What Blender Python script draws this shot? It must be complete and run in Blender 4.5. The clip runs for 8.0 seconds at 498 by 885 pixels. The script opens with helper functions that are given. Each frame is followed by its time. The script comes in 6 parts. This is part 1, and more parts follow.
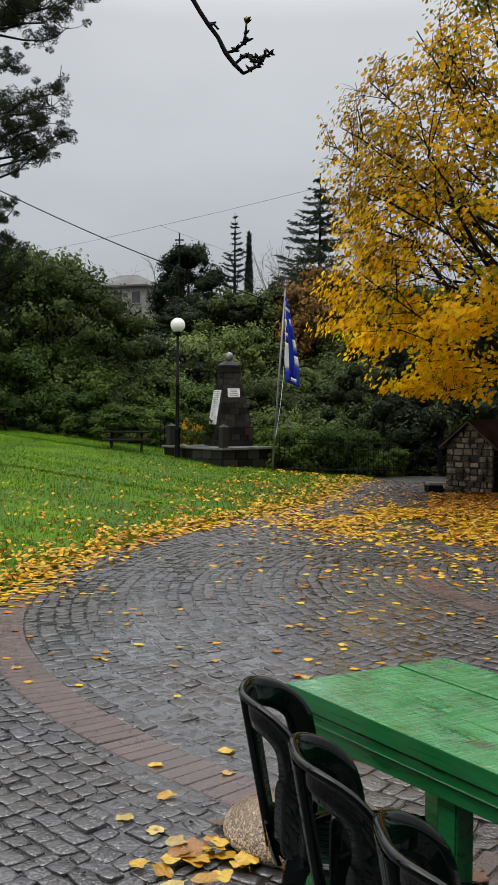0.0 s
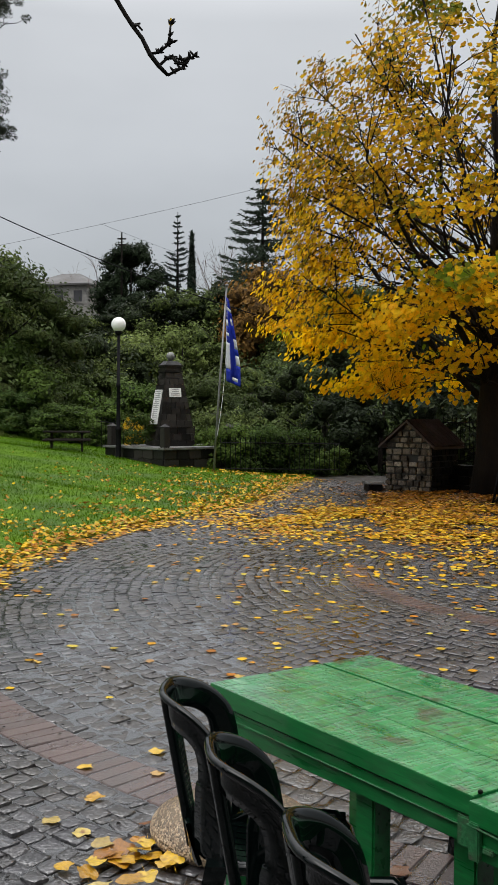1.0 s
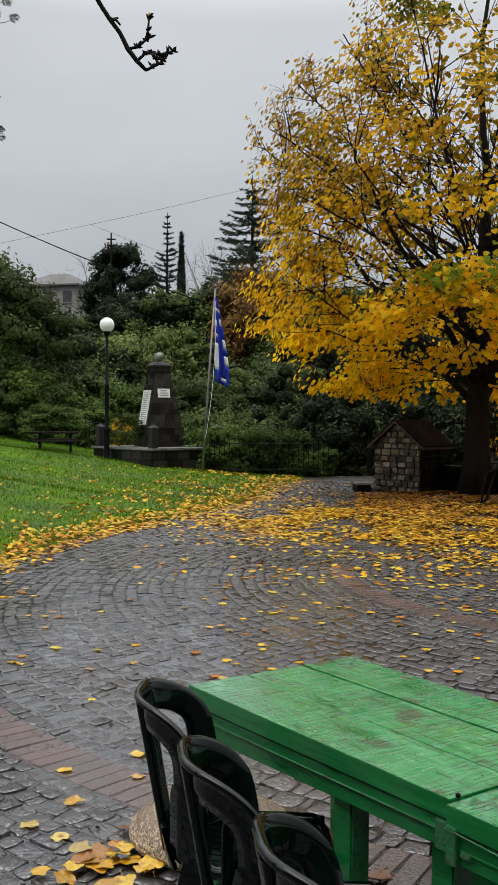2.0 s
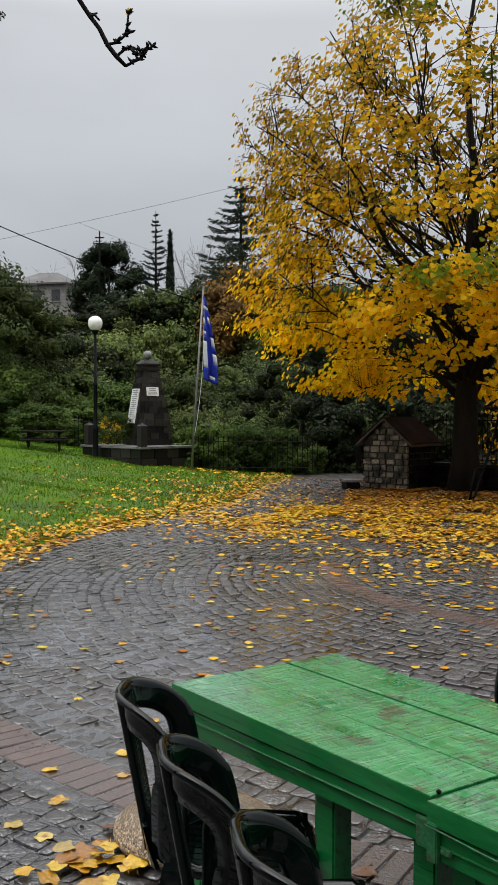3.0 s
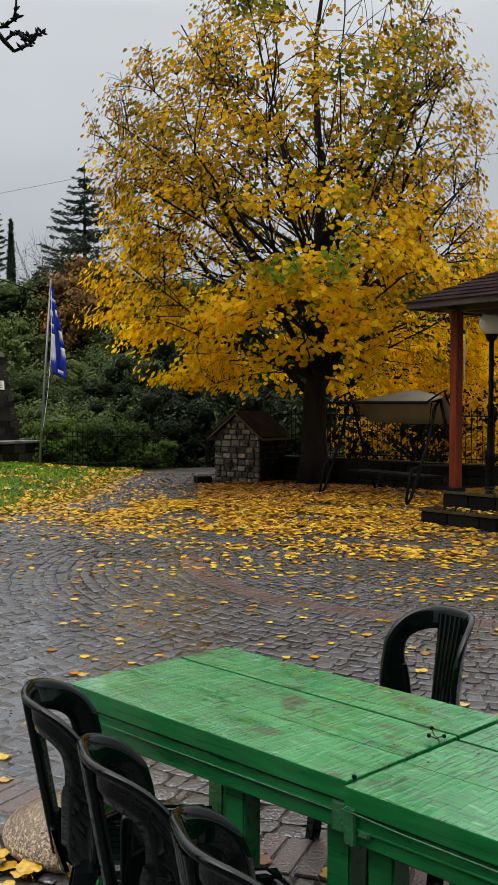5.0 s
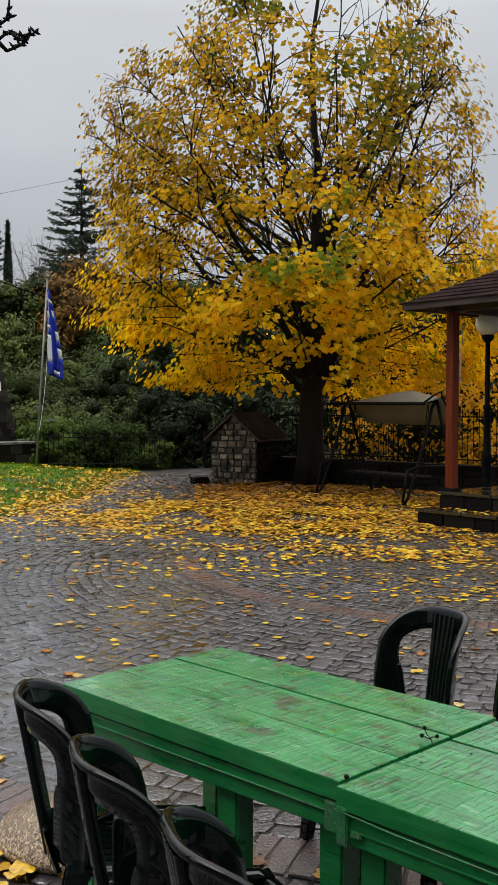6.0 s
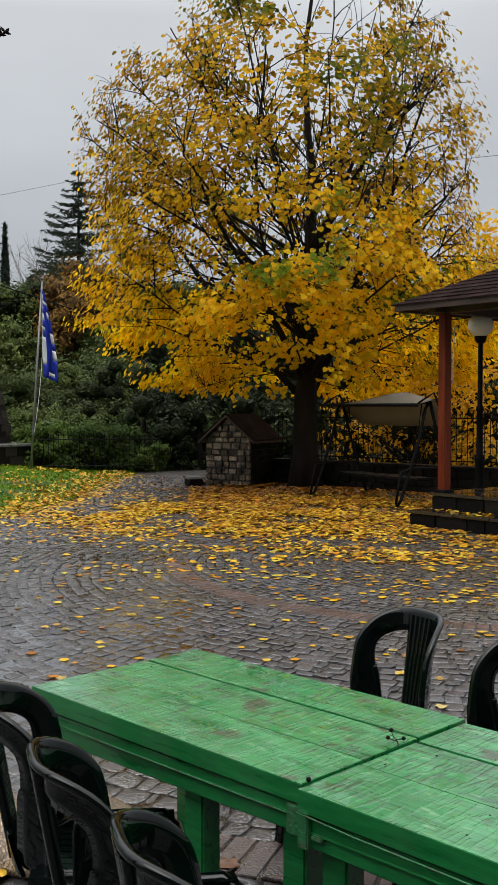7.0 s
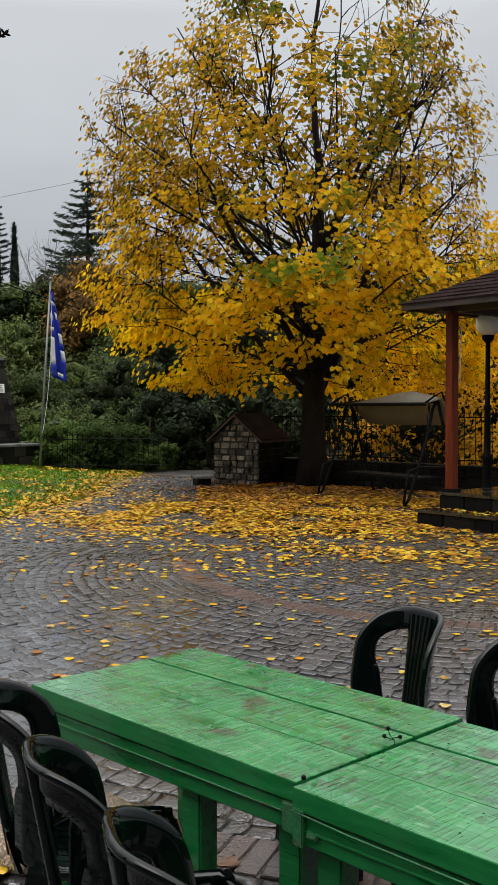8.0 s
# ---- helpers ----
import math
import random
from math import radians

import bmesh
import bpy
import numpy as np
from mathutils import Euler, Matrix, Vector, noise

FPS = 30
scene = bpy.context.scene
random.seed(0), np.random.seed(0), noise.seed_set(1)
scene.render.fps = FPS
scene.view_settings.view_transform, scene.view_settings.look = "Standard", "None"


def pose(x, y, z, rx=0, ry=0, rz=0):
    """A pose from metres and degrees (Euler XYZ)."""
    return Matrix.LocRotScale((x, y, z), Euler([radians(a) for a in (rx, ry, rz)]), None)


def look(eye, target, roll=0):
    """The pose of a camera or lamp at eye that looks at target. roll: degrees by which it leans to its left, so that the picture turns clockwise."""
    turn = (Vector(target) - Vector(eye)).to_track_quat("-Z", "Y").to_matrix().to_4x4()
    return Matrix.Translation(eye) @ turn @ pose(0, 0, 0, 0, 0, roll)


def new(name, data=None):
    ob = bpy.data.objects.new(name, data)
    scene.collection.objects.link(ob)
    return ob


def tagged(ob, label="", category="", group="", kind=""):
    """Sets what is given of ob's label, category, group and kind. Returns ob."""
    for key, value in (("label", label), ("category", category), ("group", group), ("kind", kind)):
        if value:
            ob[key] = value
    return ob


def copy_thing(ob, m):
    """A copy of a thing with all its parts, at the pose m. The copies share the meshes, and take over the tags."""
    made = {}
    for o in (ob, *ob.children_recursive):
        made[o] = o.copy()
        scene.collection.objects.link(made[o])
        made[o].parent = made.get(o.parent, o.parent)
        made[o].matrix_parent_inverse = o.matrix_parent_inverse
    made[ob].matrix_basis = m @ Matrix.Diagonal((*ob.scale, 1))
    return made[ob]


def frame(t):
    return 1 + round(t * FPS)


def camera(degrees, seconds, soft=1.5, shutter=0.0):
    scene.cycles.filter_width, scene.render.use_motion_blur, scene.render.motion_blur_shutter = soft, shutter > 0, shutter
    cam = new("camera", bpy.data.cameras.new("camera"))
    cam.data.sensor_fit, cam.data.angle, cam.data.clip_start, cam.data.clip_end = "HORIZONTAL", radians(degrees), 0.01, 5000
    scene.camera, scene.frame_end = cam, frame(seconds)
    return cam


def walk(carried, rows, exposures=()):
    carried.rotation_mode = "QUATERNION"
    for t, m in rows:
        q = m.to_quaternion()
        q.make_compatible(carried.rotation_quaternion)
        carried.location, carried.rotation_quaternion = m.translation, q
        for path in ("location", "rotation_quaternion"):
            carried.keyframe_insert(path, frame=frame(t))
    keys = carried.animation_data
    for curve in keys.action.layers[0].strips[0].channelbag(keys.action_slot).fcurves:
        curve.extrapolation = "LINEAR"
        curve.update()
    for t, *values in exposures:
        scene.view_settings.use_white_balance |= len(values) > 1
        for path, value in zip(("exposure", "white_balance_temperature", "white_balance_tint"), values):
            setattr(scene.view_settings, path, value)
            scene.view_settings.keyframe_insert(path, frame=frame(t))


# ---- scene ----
cam = camera(28.1, 8.0, soft=0.6)
PATH = [
    (0, (0.05, -0.57, 1.75), (-0.045, 1.427, 1.687), 0.4),
    (0.5, (0.098, -0.584, 1.752), (0.076, 1.415, 1.691), 0.4),
    (1, (0.125, -0.585, 1.756), (0.142, 1.414, 1.693), 0.4),
    (1.5, (0.144, -0.565, 1.753), (0.176, 1.434, 1.692), 0.4),
    (3, (0.198, -0.532, 1.745), (0.254, 1.466, 1.68), 0.1),
    (3.5, (0.168, -0.538, 1.75), (0.35, 1.453, 1.677), 0.1),
    (4, (0.088, -0.54, 1.755), (0.383, 1.436, 1.676), 0.2),
    (4.5, (0.003, -0.523, 1.752), (0.36, 1.444, 1.674), 0.2),
    (6, (0.018, -0.52, 1.745), (0.392, 1.444, 1.671), 0.1),
    (6.5, (0.075, -0.524, 1.743), (0.451, 1.439, 1.671), 0.1),
    (7, (0.119, -0.524, 1.741), (0.495, 1.439, 1.671), 0.0),
    (7.5, (0.141, -0.535, 1.742), (0.501, 1.431, 1.672), 0.0),
    (8, (0.156, -0.539, 1.74), (0.513, 1.428, 1.669), -0.1),
]
walk(cam, [(t, look(eye, target, roll)) for t, eye, target, roll in PATH], exposures=[(0.0, 0.0), (8.0, 0.0)])


# ---- sky, sun ----
def make_world():
    w = bpy.data.worlds.new("overcast_sky")
    scene.world = w
    w.use_nodes = True
    nt = w.node_tree
    nt.nodes.clear()
    N, L = nt.nodes.new, nt.links.new
    out, bg = N("ShaderNodeOutputWorld"), N("ShaderNodeBackground")
    sky = N("ShaderNodeTexSky")
    sky.sky_type, sky.sun_disc = "NISHITA", False
    sky.sun_elevation, sky.sun_rotation = radians(68), radians(219)
    tc, sep = N("ShaderNodeTexCoord"), N("ShaderNodeSeparateXYZ")
    L(tc.outputs["Generated"], sep.inputs[0])
    # cloud deck: brighter overhead than at the horizon, as an overcast sky is
    ramp = N("ShaderNodeValToRGB")
    ramp.color_ramp.elements[0].position, ramp.color_ramp.elements[0].color = 0.0, (0.32, 0.335, 0.35, 1)
    ramp.color_ramp.elements[1].position, ramp.color_ramp.elements[1].color = 1.0, (2.75, 2.75, 2.78, 1)
    for p, c in ((0.10, (0.39, 0.405, 0.42)), (0.36, (0.60, 0.615, 0.63)), (0.65, (1.9, 1.9, 1.92))):
        e = ramp.color_ramp.elements.new(p)
        e.color = (*c, 1)
    L(sep.outputs["Z"], ramp.inputs[0])
    nz = N("ShaderNodeTexNoise")
    nz.inputs["Scale"].default_value, nz.inputs["Detail"].default_value = 2.2, 4.0
    mp = N("ShaderNodeMapping")
    mp.inputs["Scale"].default_value = (1, 1, 2.6)
    L(tc.outputs["Generated"], mp.inputs[0])
    L(mp.outputs[0], nz.inputs["Vector"])
    mr = N("ShaderNodeMapRange")
    mr.inputs["From Min"].default_value, mr.inputs["From Max"].default_value = 0.25, 0.75
    mr.inputs["To Min"].default_value, mr.inputs["To Max"].default_value = 0.86, 1.14
    L(nz.outputs["Fac"], mr.inputs["Value"])
    mul = N("ShaderNodeMix")
    mul.data_type, mul.blend_type = "RGBA", "MULTIPLY"
    mul.inputs["Factor"].default_value = 1.0
    L(ramp.outputs[0], mul.inputs["A"])
    L(mr.outputs[0], mul.inputs["B"])
    sc = N("ShaderNodeMix")
    sc.data_type = "RGBA"
    sc.inputs["Factor"].default_value = 0.985
    L(sky.outputs[0], sc.inputs["A"])
    L(mul.outputs["Result"], sc.inputs["B"])
    L(sc.outputs["Result"], bg.inputs["Color"])
    bg.inputs["Strength"].default_value = 1.0
    L(bg.outputs[0], out.inputs[0])


make_world()
sun = new("sun", bpy.data.lights.new("sun", "SUN"))
sun.data.energy, sun.data.angle, sun.data.color = 1.3, radians(40), (1.0, 0.97, 0.93)
sun.matrix_world = look((-4, -5, 16), (0, 0, 0))


# ---- materials ----
def mat(name, colors, rough=(0.5, 0.8), scale=4.0, fine=60.0, bump=0.2, rand="", metal=0.0, coat=0.0, coat_rough=0.1,
        through_light=0.0, patch=None, patch_scale=0.5, patch_at=(0.5, 0.6), stretch=(1, 1, 1), spec=0.5, distance=0.01, grain=.28, vary=None):
    """Principled surface: colours blended by noise or picked per piece; fine grain in colour, relief and gloss."""
    m = bpy.data.materials.new(name)
    m.use_nodes = True
    nt = m.node_tree
    N, L = nt.nodes.new, nt.links.new
    b = nt.nodes["Principled BSDF"]
    tc, mp = N("ShaderNodeTexCoord"), N("ShaderNodeMapping")
    mp.inputs["Scale"].default_value = stretch
    geo = N("ShaderNodeNewGeometry")
    L((tc.outputs["Object"] if stretch != (1, 1, 1) else geo.outputs["Position"]), mp.inputs[0])

    def noise_tex(s, detail=5.0):
        n = N("ShaderNodeTexNoise")
        n.inputs["Scale"].default_value, n.inputs["Detail"].default_value = s, detail
        L(mp.outputs[0], n.inputs["Vector"])
        return n

    big, small = noise_tex(scale), noise_tex(fine)
    ramp = N("ShaderNodeValToRGB")
    els = ramp.color_ramp.elements
    lo, hi = (0.0, 1.0) if rand else (0.32, 0.68)
    while len(els) < len(colors):
        els.new(0.5)
    for i, c in enumerate(colors):
        els[i].position, els[i].color = lo + (hi - lo) * i / max(1, len(colors) - 1), (*c, 1)
    if rand == "object":
        oi = N("ShaderNodeObjectInfo")
        L(oi.outputs["Random"], ramp.inputs[0])
    elif rand == "island":
        L(geo.outputs["Random Per Island"], ramp.inputs[0])
    else:
        L(big.outputs["Fac"], ramp.inputs[0])
    col = ramp.outputs[0]
    if patch:
        pn = noise_tex(patch_scale, 4.0)
        pm = N("ShaderNodeMapRange")
        pm.inputs["From Min"].default_value, pm.inputs["From Max"].default_value = patch_at
        L(pn.outputs["Fac"], pm.inputs["Value"])
        px = N("ShaderNodeMix")
        px.data_type = "RGBA"
        L(pm.outputs[0], px.inputs["Factor"])
        L(col, px.inputs["A"])
        px.inputs["B"].default_value = (*patch, 1)
        col = px.outputs["Result"]
    g = N("ShaderNodeMapRange")
    g.inputs["From Min"].default_value, g.inputs["From Max"].default_value = 0.25, 0.75
    g.inputs["To Min"].default_value, g.inputs["To Max"].default_value = 1 - grain, 1 + grain
    L(small.outputs["Fac"], g.inputs["Value"])
    if vary:
        oi2, vr, vm = N("ShaderNodeObjectInfo"), N("ShaderNodeValToRGB"), N("ShaderNodeMix")
        vr.color_ramp.elements[0].color, vr.color_ramp.elements[1].color = (*vary[0], 1), (*vary[1], 1)
        vm.data_type, vm.blend_type = "RGBA", "MULTIPLY"
        vm.inputs["Factor"].default_value = 1.0
        L(oi2.outputs["Random"], vr.inputs[0])
        L(col, vm.inputs["A"])
        L(vr.outputs[0], vm.inputs["B"])
        col = vm.outputs["Result"]
    mx = N("ShaderNodeMix")
    mx.data_type, mx.blend_type = "RGBA", "MULTIPLY"
    mx.inputs["Factor"].default_value = 1.0
    L(col, mx.inputs["A"])
    L(g.outputs[0], mx.inputs["B"])
    L(mx.outputs["Result"], b.inputs["Base Color"])
    r = N("ShaderNodeMapRange")
    r.inputs["From Min"].default_value, r.inputs["From Max"].default_value = 0.35, 0.65
    r.inputs["To Min"].default_value, r.inputs["To Max"].default_value = rough
    L(big.outputs["Fac"], r.inputs["Value"])
    L(r.outputs[0], b.inputs["Roughness"])
    b.inputs["Metallic"].default_value = metal
    b.inputs["Coat Weight"].default_value, b.inputs["Coat Roughness"].default_value = coat, coat_rough
    b.inputs["Specular IOR Level"].default_value = spec
    if bump:
        bp = N("ShaderNodeBump")
        bp.inputs["Strength"].default_value, bp.inputs["Distance"].default_value = bump, distance
        L(small.outputs["Fac"], bp.inputs["Height"])
        L(bp.outputs[0], b.inputs["Normal"])
        if coat:
            L(bp.outputs[0], b.inputs["Coat Normal"])
    if through_light:
        tr, ms = N("ShaderNodeBsdfTranslucent"), N("ShaderNodeMixShader")
        L(mx.outputs["Result"], tr.inputs["Color"])
        ms.inputs[0].default_value = through_light
        L(b.outputs[0], ms.inputs[1])
        L(tr.outputs[0], ms.inputs[2])
        L(ms.outputs[0], nt.nodes["Material Output"].inputs[0])
    return m


M = {}
M["soil"] = mat("leaf_litter_soil", [(.010, .008, .005), (.02, .016, .009), (.018, .024, .009)], scale=0.6, fine=9, bump=.5)
M["lawn"] = mat("short_grass_turf", [(.028, .066, .001), (.050, .110, .002), (.078, .15, .003)], scale=0.9, fine=14, bump=.8, distance=.03, spec=.1)
M["blade"] = mat("grass_blade", [(.028, .070, .001), (.050, .112, .002), (.088, .155, .003)], rand="island", scale=1.0, through_light=.4, bump=0, spec=.04,
                 rough=(.4, .6))
M["mortar"] = mat("wet_sand_joint", [(.018, .015, .012), (.036, .030, .022)], rough=(.3, .7), scale=3, fine=90, bump=.3, coat=.15, coat_rough=.3)
STONE = [(.016, .0155, .017), (.034, .033, .037), (.024, .022, .021), (.054, .053, .058), (.028, .028, .035), (.034, .030, .029)]
# brown patches: silt, with the tree's brown reflection put into the colour
M["cobble"] = mat("wet_granite_sett", STONE, rand="object", rough=(.3, .55), scale=1.1, fine=58, bump=1.0, coat=1.0, coat_rough=.10, distance=.0065, grain=.85, patch=(.026, .020, .013), patch_scale=.33, patch_at=(.40, .60))
M["cobbles"] = mat("wet_granite_setts", STONE, rand="island", rough=(.3, .55), scale=1.1, fine=58, bump=1.0, coat=1.0, coat_rough=.10, distance=.0065, grain=.85, patch=(.026, .020, .013), patch_scale=.33, patch_at=(.40, .60))
for q in ("cobble", "cobbles"):
    # grains of dry-looking stone stand out of the water skin
    nt_ = M[q].node_tree
    skin, skin_n, skin_p = nt_.nodes.new("ShaderNodeMapRange"), nt_.nodes.new("ShaderNodeTexNoise"), nt_.nodes.new("ShaderNodeNewGeometry")
    skin_n.inputs["Scale"].default_value, skin_n.inputs["Detail"].default_value = 70, 3
    skin.inputs["From Min"].default_value, skin.inputs["From Max"].default_value = .44, .60
    skin.inputs["To Min"].default_value, skin.inputs["To Max"].default_value = .03, .9
    nt_.links.new(skin_p.outputs["Position"], skin_n.inputs["Vector"])
    nt_.links.new(skin_n.outputs["Fac"], skin.inputs["Value"])
    nt_.links.new(skin.outputs[0], nt_.nodes["Principled BSDF"].inputs["Coat Weight"])
    M[q].node_tree.nodes["Principled BSDF"].inputs["Coat IOR"].default_value = 2.0
M["brick"] = mat("wet_red_clay_paver", [(.060, .034, .028), (.082, .044, .035), (.055, .036, .032)], rand="object", rough=(.2, .5), scale=2, fine=80,
                 bump=.5, coat=.8, coat_rough=.14, patch=(.05, .036, .032), patch_scale=3, patch_at=(.5, .75))
LEAF = [(.56, .33, .01), (.66, .40, .02), (.46, .20, .008), (.58, .44, .04), (.30, .10, .01), (.60, .36, .012), (.14, .05, .01), (.50, .41, .05), (.48, .17, .01), (.20, .08, .015), (.36, .32, .06)]
M["fallen"] = mat("fallen_yellow_leaf", LEAF, rand="island", rough=(.3, .5), scale=6, fine=40, bump=0, through_light=.15, patch=(.26, .095, .012), patch_scale=.8, patch_at=(.56, .76), spec=.12)
M["fallen_old"] = mat("rotting_brown_leaf", [(.28, .11, .012), (.15, .05, .01), (.42, .20, .012), (.09, .032, .01), (.34, .14, .01), (.06, .024, .01)], rand="island", rough=(.3, .5), scale=6, fine=40, bump=0, through_light=.1, spec=.3)
M["fallen_one"] = mat("single_fallen_leaf", [(.5, .32, .02), (.56, .34, .01), (.20, .065, .012), (.54, .44, .16), (.34, .13, .012), (.56, .36, .01), (.09, .032, .012), (.56, .43, .1), (.16, .05, .01), (.42, .20, .012)], rand="object", rough=(.25, .45), scale=14, fine=60, bump=.4, coat=.3, through_light=.12,
                      patch=(.2, .07, .012), patch_scale=18, patch_at=(.58, .75))
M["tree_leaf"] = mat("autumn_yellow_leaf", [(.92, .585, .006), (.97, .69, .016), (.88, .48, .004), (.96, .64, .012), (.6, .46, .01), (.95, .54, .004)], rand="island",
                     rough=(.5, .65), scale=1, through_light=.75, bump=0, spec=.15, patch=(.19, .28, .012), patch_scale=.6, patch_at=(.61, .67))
# upper leaves: ochre and olive, with backlit darkness put into the colour
M["tree_leaf_high"] = mat("ochre_leaf_backlit", [(.48, .27, .006), (.62, .36, .008), (.28, .21, .01), (.50, .23, .006), (.085, .09, .008), (.44, .20, .004), (.15, .14, .008)], rand="island",
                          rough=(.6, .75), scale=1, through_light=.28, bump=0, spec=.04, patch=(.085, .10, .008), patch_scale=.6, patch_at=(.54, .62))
M["bark"] = mat("dark_wet_bark", [(.008, .007, .006), (.02, .016, .013)], rough=(.6, .9), scale=5, fine=45, bump=.9, stretch=(1, 1, .25), distance=.02, spec=.08)


def green(name, c, thr=.12):
    return mat(name, [tuple(v * k for v in c) for k in (.88, 1.0, 1.14)], rand="island", rough=(.5, .7), scale=.3, fine=3, bump=0, through_light=thr,
               patch=tuple(v * .5 for v in c), patch_scale=.25, patch_at=(.45, .65), spec=.1, vary=((.65, .68, .7), (1.5, 1.38, 1.1)))


def crown_filler(name, c):
    """Filler body in crowns: mottled green, deep relief, inner shade put into the colour."""
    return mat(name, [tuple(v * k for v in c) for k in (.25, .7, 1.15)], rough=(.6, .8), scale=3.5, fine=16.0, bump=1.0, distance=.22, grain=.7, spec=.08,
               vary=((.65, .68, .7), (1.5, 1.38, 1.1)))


M["oak"] = green("dark_oak_leaf", (.088, .124, .033))
M["holm"] = green("holm_oak_leaf", (.024, .037, .015))
M["olive"] = green("valley_shrub_leaf", (.082, .116, .036))
# fir green lifted and blued: distance haze put into the colour
M["fir"] = green("hazy_fir_needle", (.028, .044, .034), .1)
M["stonepine"] = green("stone_pine_needle", (.022, .036, .016), .1)
M["pine"] = green("pine_needle", (.022, .032, .018), .1)
M["hedge"] = green("hedge_leaf", (.056, .098, .021))
M["rust"] = green("rust_autumn_leaf", (.17, .10, .03))
M["forsythia"] = green("yellow_flower_shrub", (.75, .5, .02))
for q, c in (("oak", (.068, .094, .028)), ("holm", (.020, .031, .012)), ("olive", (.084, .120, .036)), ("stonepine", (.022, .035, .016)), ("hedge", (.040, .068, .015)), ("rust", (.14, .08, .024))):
    M[q + "_mass"] = crown_filler(q + "_shaded_filler", c)
M["iron"] = mat("black_painted_iron", [(.004, .004, .0045), (.008, .008, .0085)], spec=.06, rough=(.5, .75), scale=8, fine=70, bump=.1)
M["plastic"] = mat("black_green_glossy_plastic", [(.0010, .0020, .0020), (.0016, .0036, .0032)], rough=(.03, .07), scale=6, fine=160, bump=0, spec=.30)
M["lavastone"] = mat("dark_monument_stone", [(.0045, .0042, .004), (.009, .008, .0075), (.026, .023, .020), (.012, .011, .010)], rand="object", spec=.22, rough=(.3, .55), scale=3, fine=30, bump=.6)
M["darkwall"] = mat("dark_rubble_stone", [(.0035, .0032, .003), (.0075, .0068, .006), (.014, .0125, .0105)], rand="object", spec=.07, rough=(.35, .7), scale=3, fine=25, bump=.7)
M["wetslab"] = mat("wet_dark_stone_slab", [(.008, .0075, .007), (.02, .018, .016)], rough=(.05, .3), scale=2.5, fine=30, bump=.15, coat=.8, coat_rough=.03)
M["slab"] = mat("grey_stone_slab", [(.09, .09, .088), (.2, .2, .195)], rough=(.2, .5), scale=2, fine=40, bump=.2)
M["marble"] = mat("white_marble_plaque", [(.55, .55, .54), (.7, .7, .69)], rough=(.2, .4), scale=5, fine=30, bump=.03, grain=.1)
M["ink"] = mat("engraved_dark_line", [(.2, .2, .2), (.26, .26, .26)], bump=0)
M["hutstone"] = mat("pale_limestone_block", [(.16, .13, .10), (.05, .042, .033), (.30, .255, .20), (.10, .082, .062), (.22, .185, .14)], rand="object", spec=.2, rough=(.5, .8), scale=4, fine=28, bump=.9, grain=.5, patch=(.016, .013, .009), patch_scale=2.6, patch_at=(.42, .60))
M["hutmortar"] = mat("dark_mossy_joint", [(.006, .0055, .0045), (.014, .012, .009)], scale=5, fine=40, bump=.5)
M["rooftile"] = mat("brown_roof_shingle", [(.011, .0058, .0052), (.018, .009, .008), (.008, .0052, .005)], rand="object", rough=(.75, .95), scale=3, fine=60, bump=.4, spec=.05)
M["redwood"] = mat("red_brown_stained_timber", [(.085, .015, .005), (.15, .028, .009)], spec=.12, rough=(.35, .55), scale=3, fine=30, bump=.25, stretch=(6, 6, .5))
M["underwood"] = mat("dark_stained_soffit", [(.03, .014, .009), (.05, .024, .015)], rough=(.4, .6), scale=3, fine=30, bump=.2)
M["globe"] = mat("opal_glass_globe", [(.82, .82, .80), (.86, .86, .84)], rough=(.15, .25), bump=0, through_light=.25, grain=.02)
M["canvas"] = mat("beige_swing_canvas", [(.21, .19, .15), (.27, .245, .195)], rough=(.6, .9), scale=2, fine=80, bump=.2, through_light=.4, grain=.1)
M["aggregate"] = mat("exposed_aggregate_concrete", [(.10, .075, .05), (.16, .12, .08)], rough=(.5, .8), scale=5, fine=120, bump=.6, distance=.004)
M["plaster"] = mat("grey_house_plaster", [(.17, .165, .155), (.24, .23, .215)], scale=.4, fine=6, bump=.1)
M["darkplaster"] = mat("dark_unseen_wall", [(.05, .045, .04), (.09, .08, .07)], scale=2, fine=12, bump=.4)
M["housedark"] = mat("dark_house_opening", [(.03, .03, .035), (.05, .05, .055)], bump=0)
M["houseroof"] = mat("grey_house_roof", [(.055, .053, .052), (.085, .08, .077)], scale=.5, fine=8, bump=.3)
M["pole"] = mat("grey_galvanised_pole", [(.13, .13, .13), (.20, .20, .195)], rough=(.35, .55), metal=.4, scale=4, fine=50, bump=.05)
M["blue"] = mat("blue_flag_cloth", [(.003, .018, .3), (.005, .03, .45)], rough=(.6, .8), scale=3, fine=120, bump=.1, through_light=.25, grain=.1)
M["white"] = mat("white_flag_cloth", [(.62, .64, .68), (.72, .73, .76)], rough=(.6, .8), scale=3, fine=120, bump=.1, through_light=.25, grain=.1)
M["twig"] = mat("black_bare_twig", [(.004, .0035, .003), (.009, .0075, .0065)], rough=(.6, .9), scale=9, fine=60, bump=.5, spec=.1)


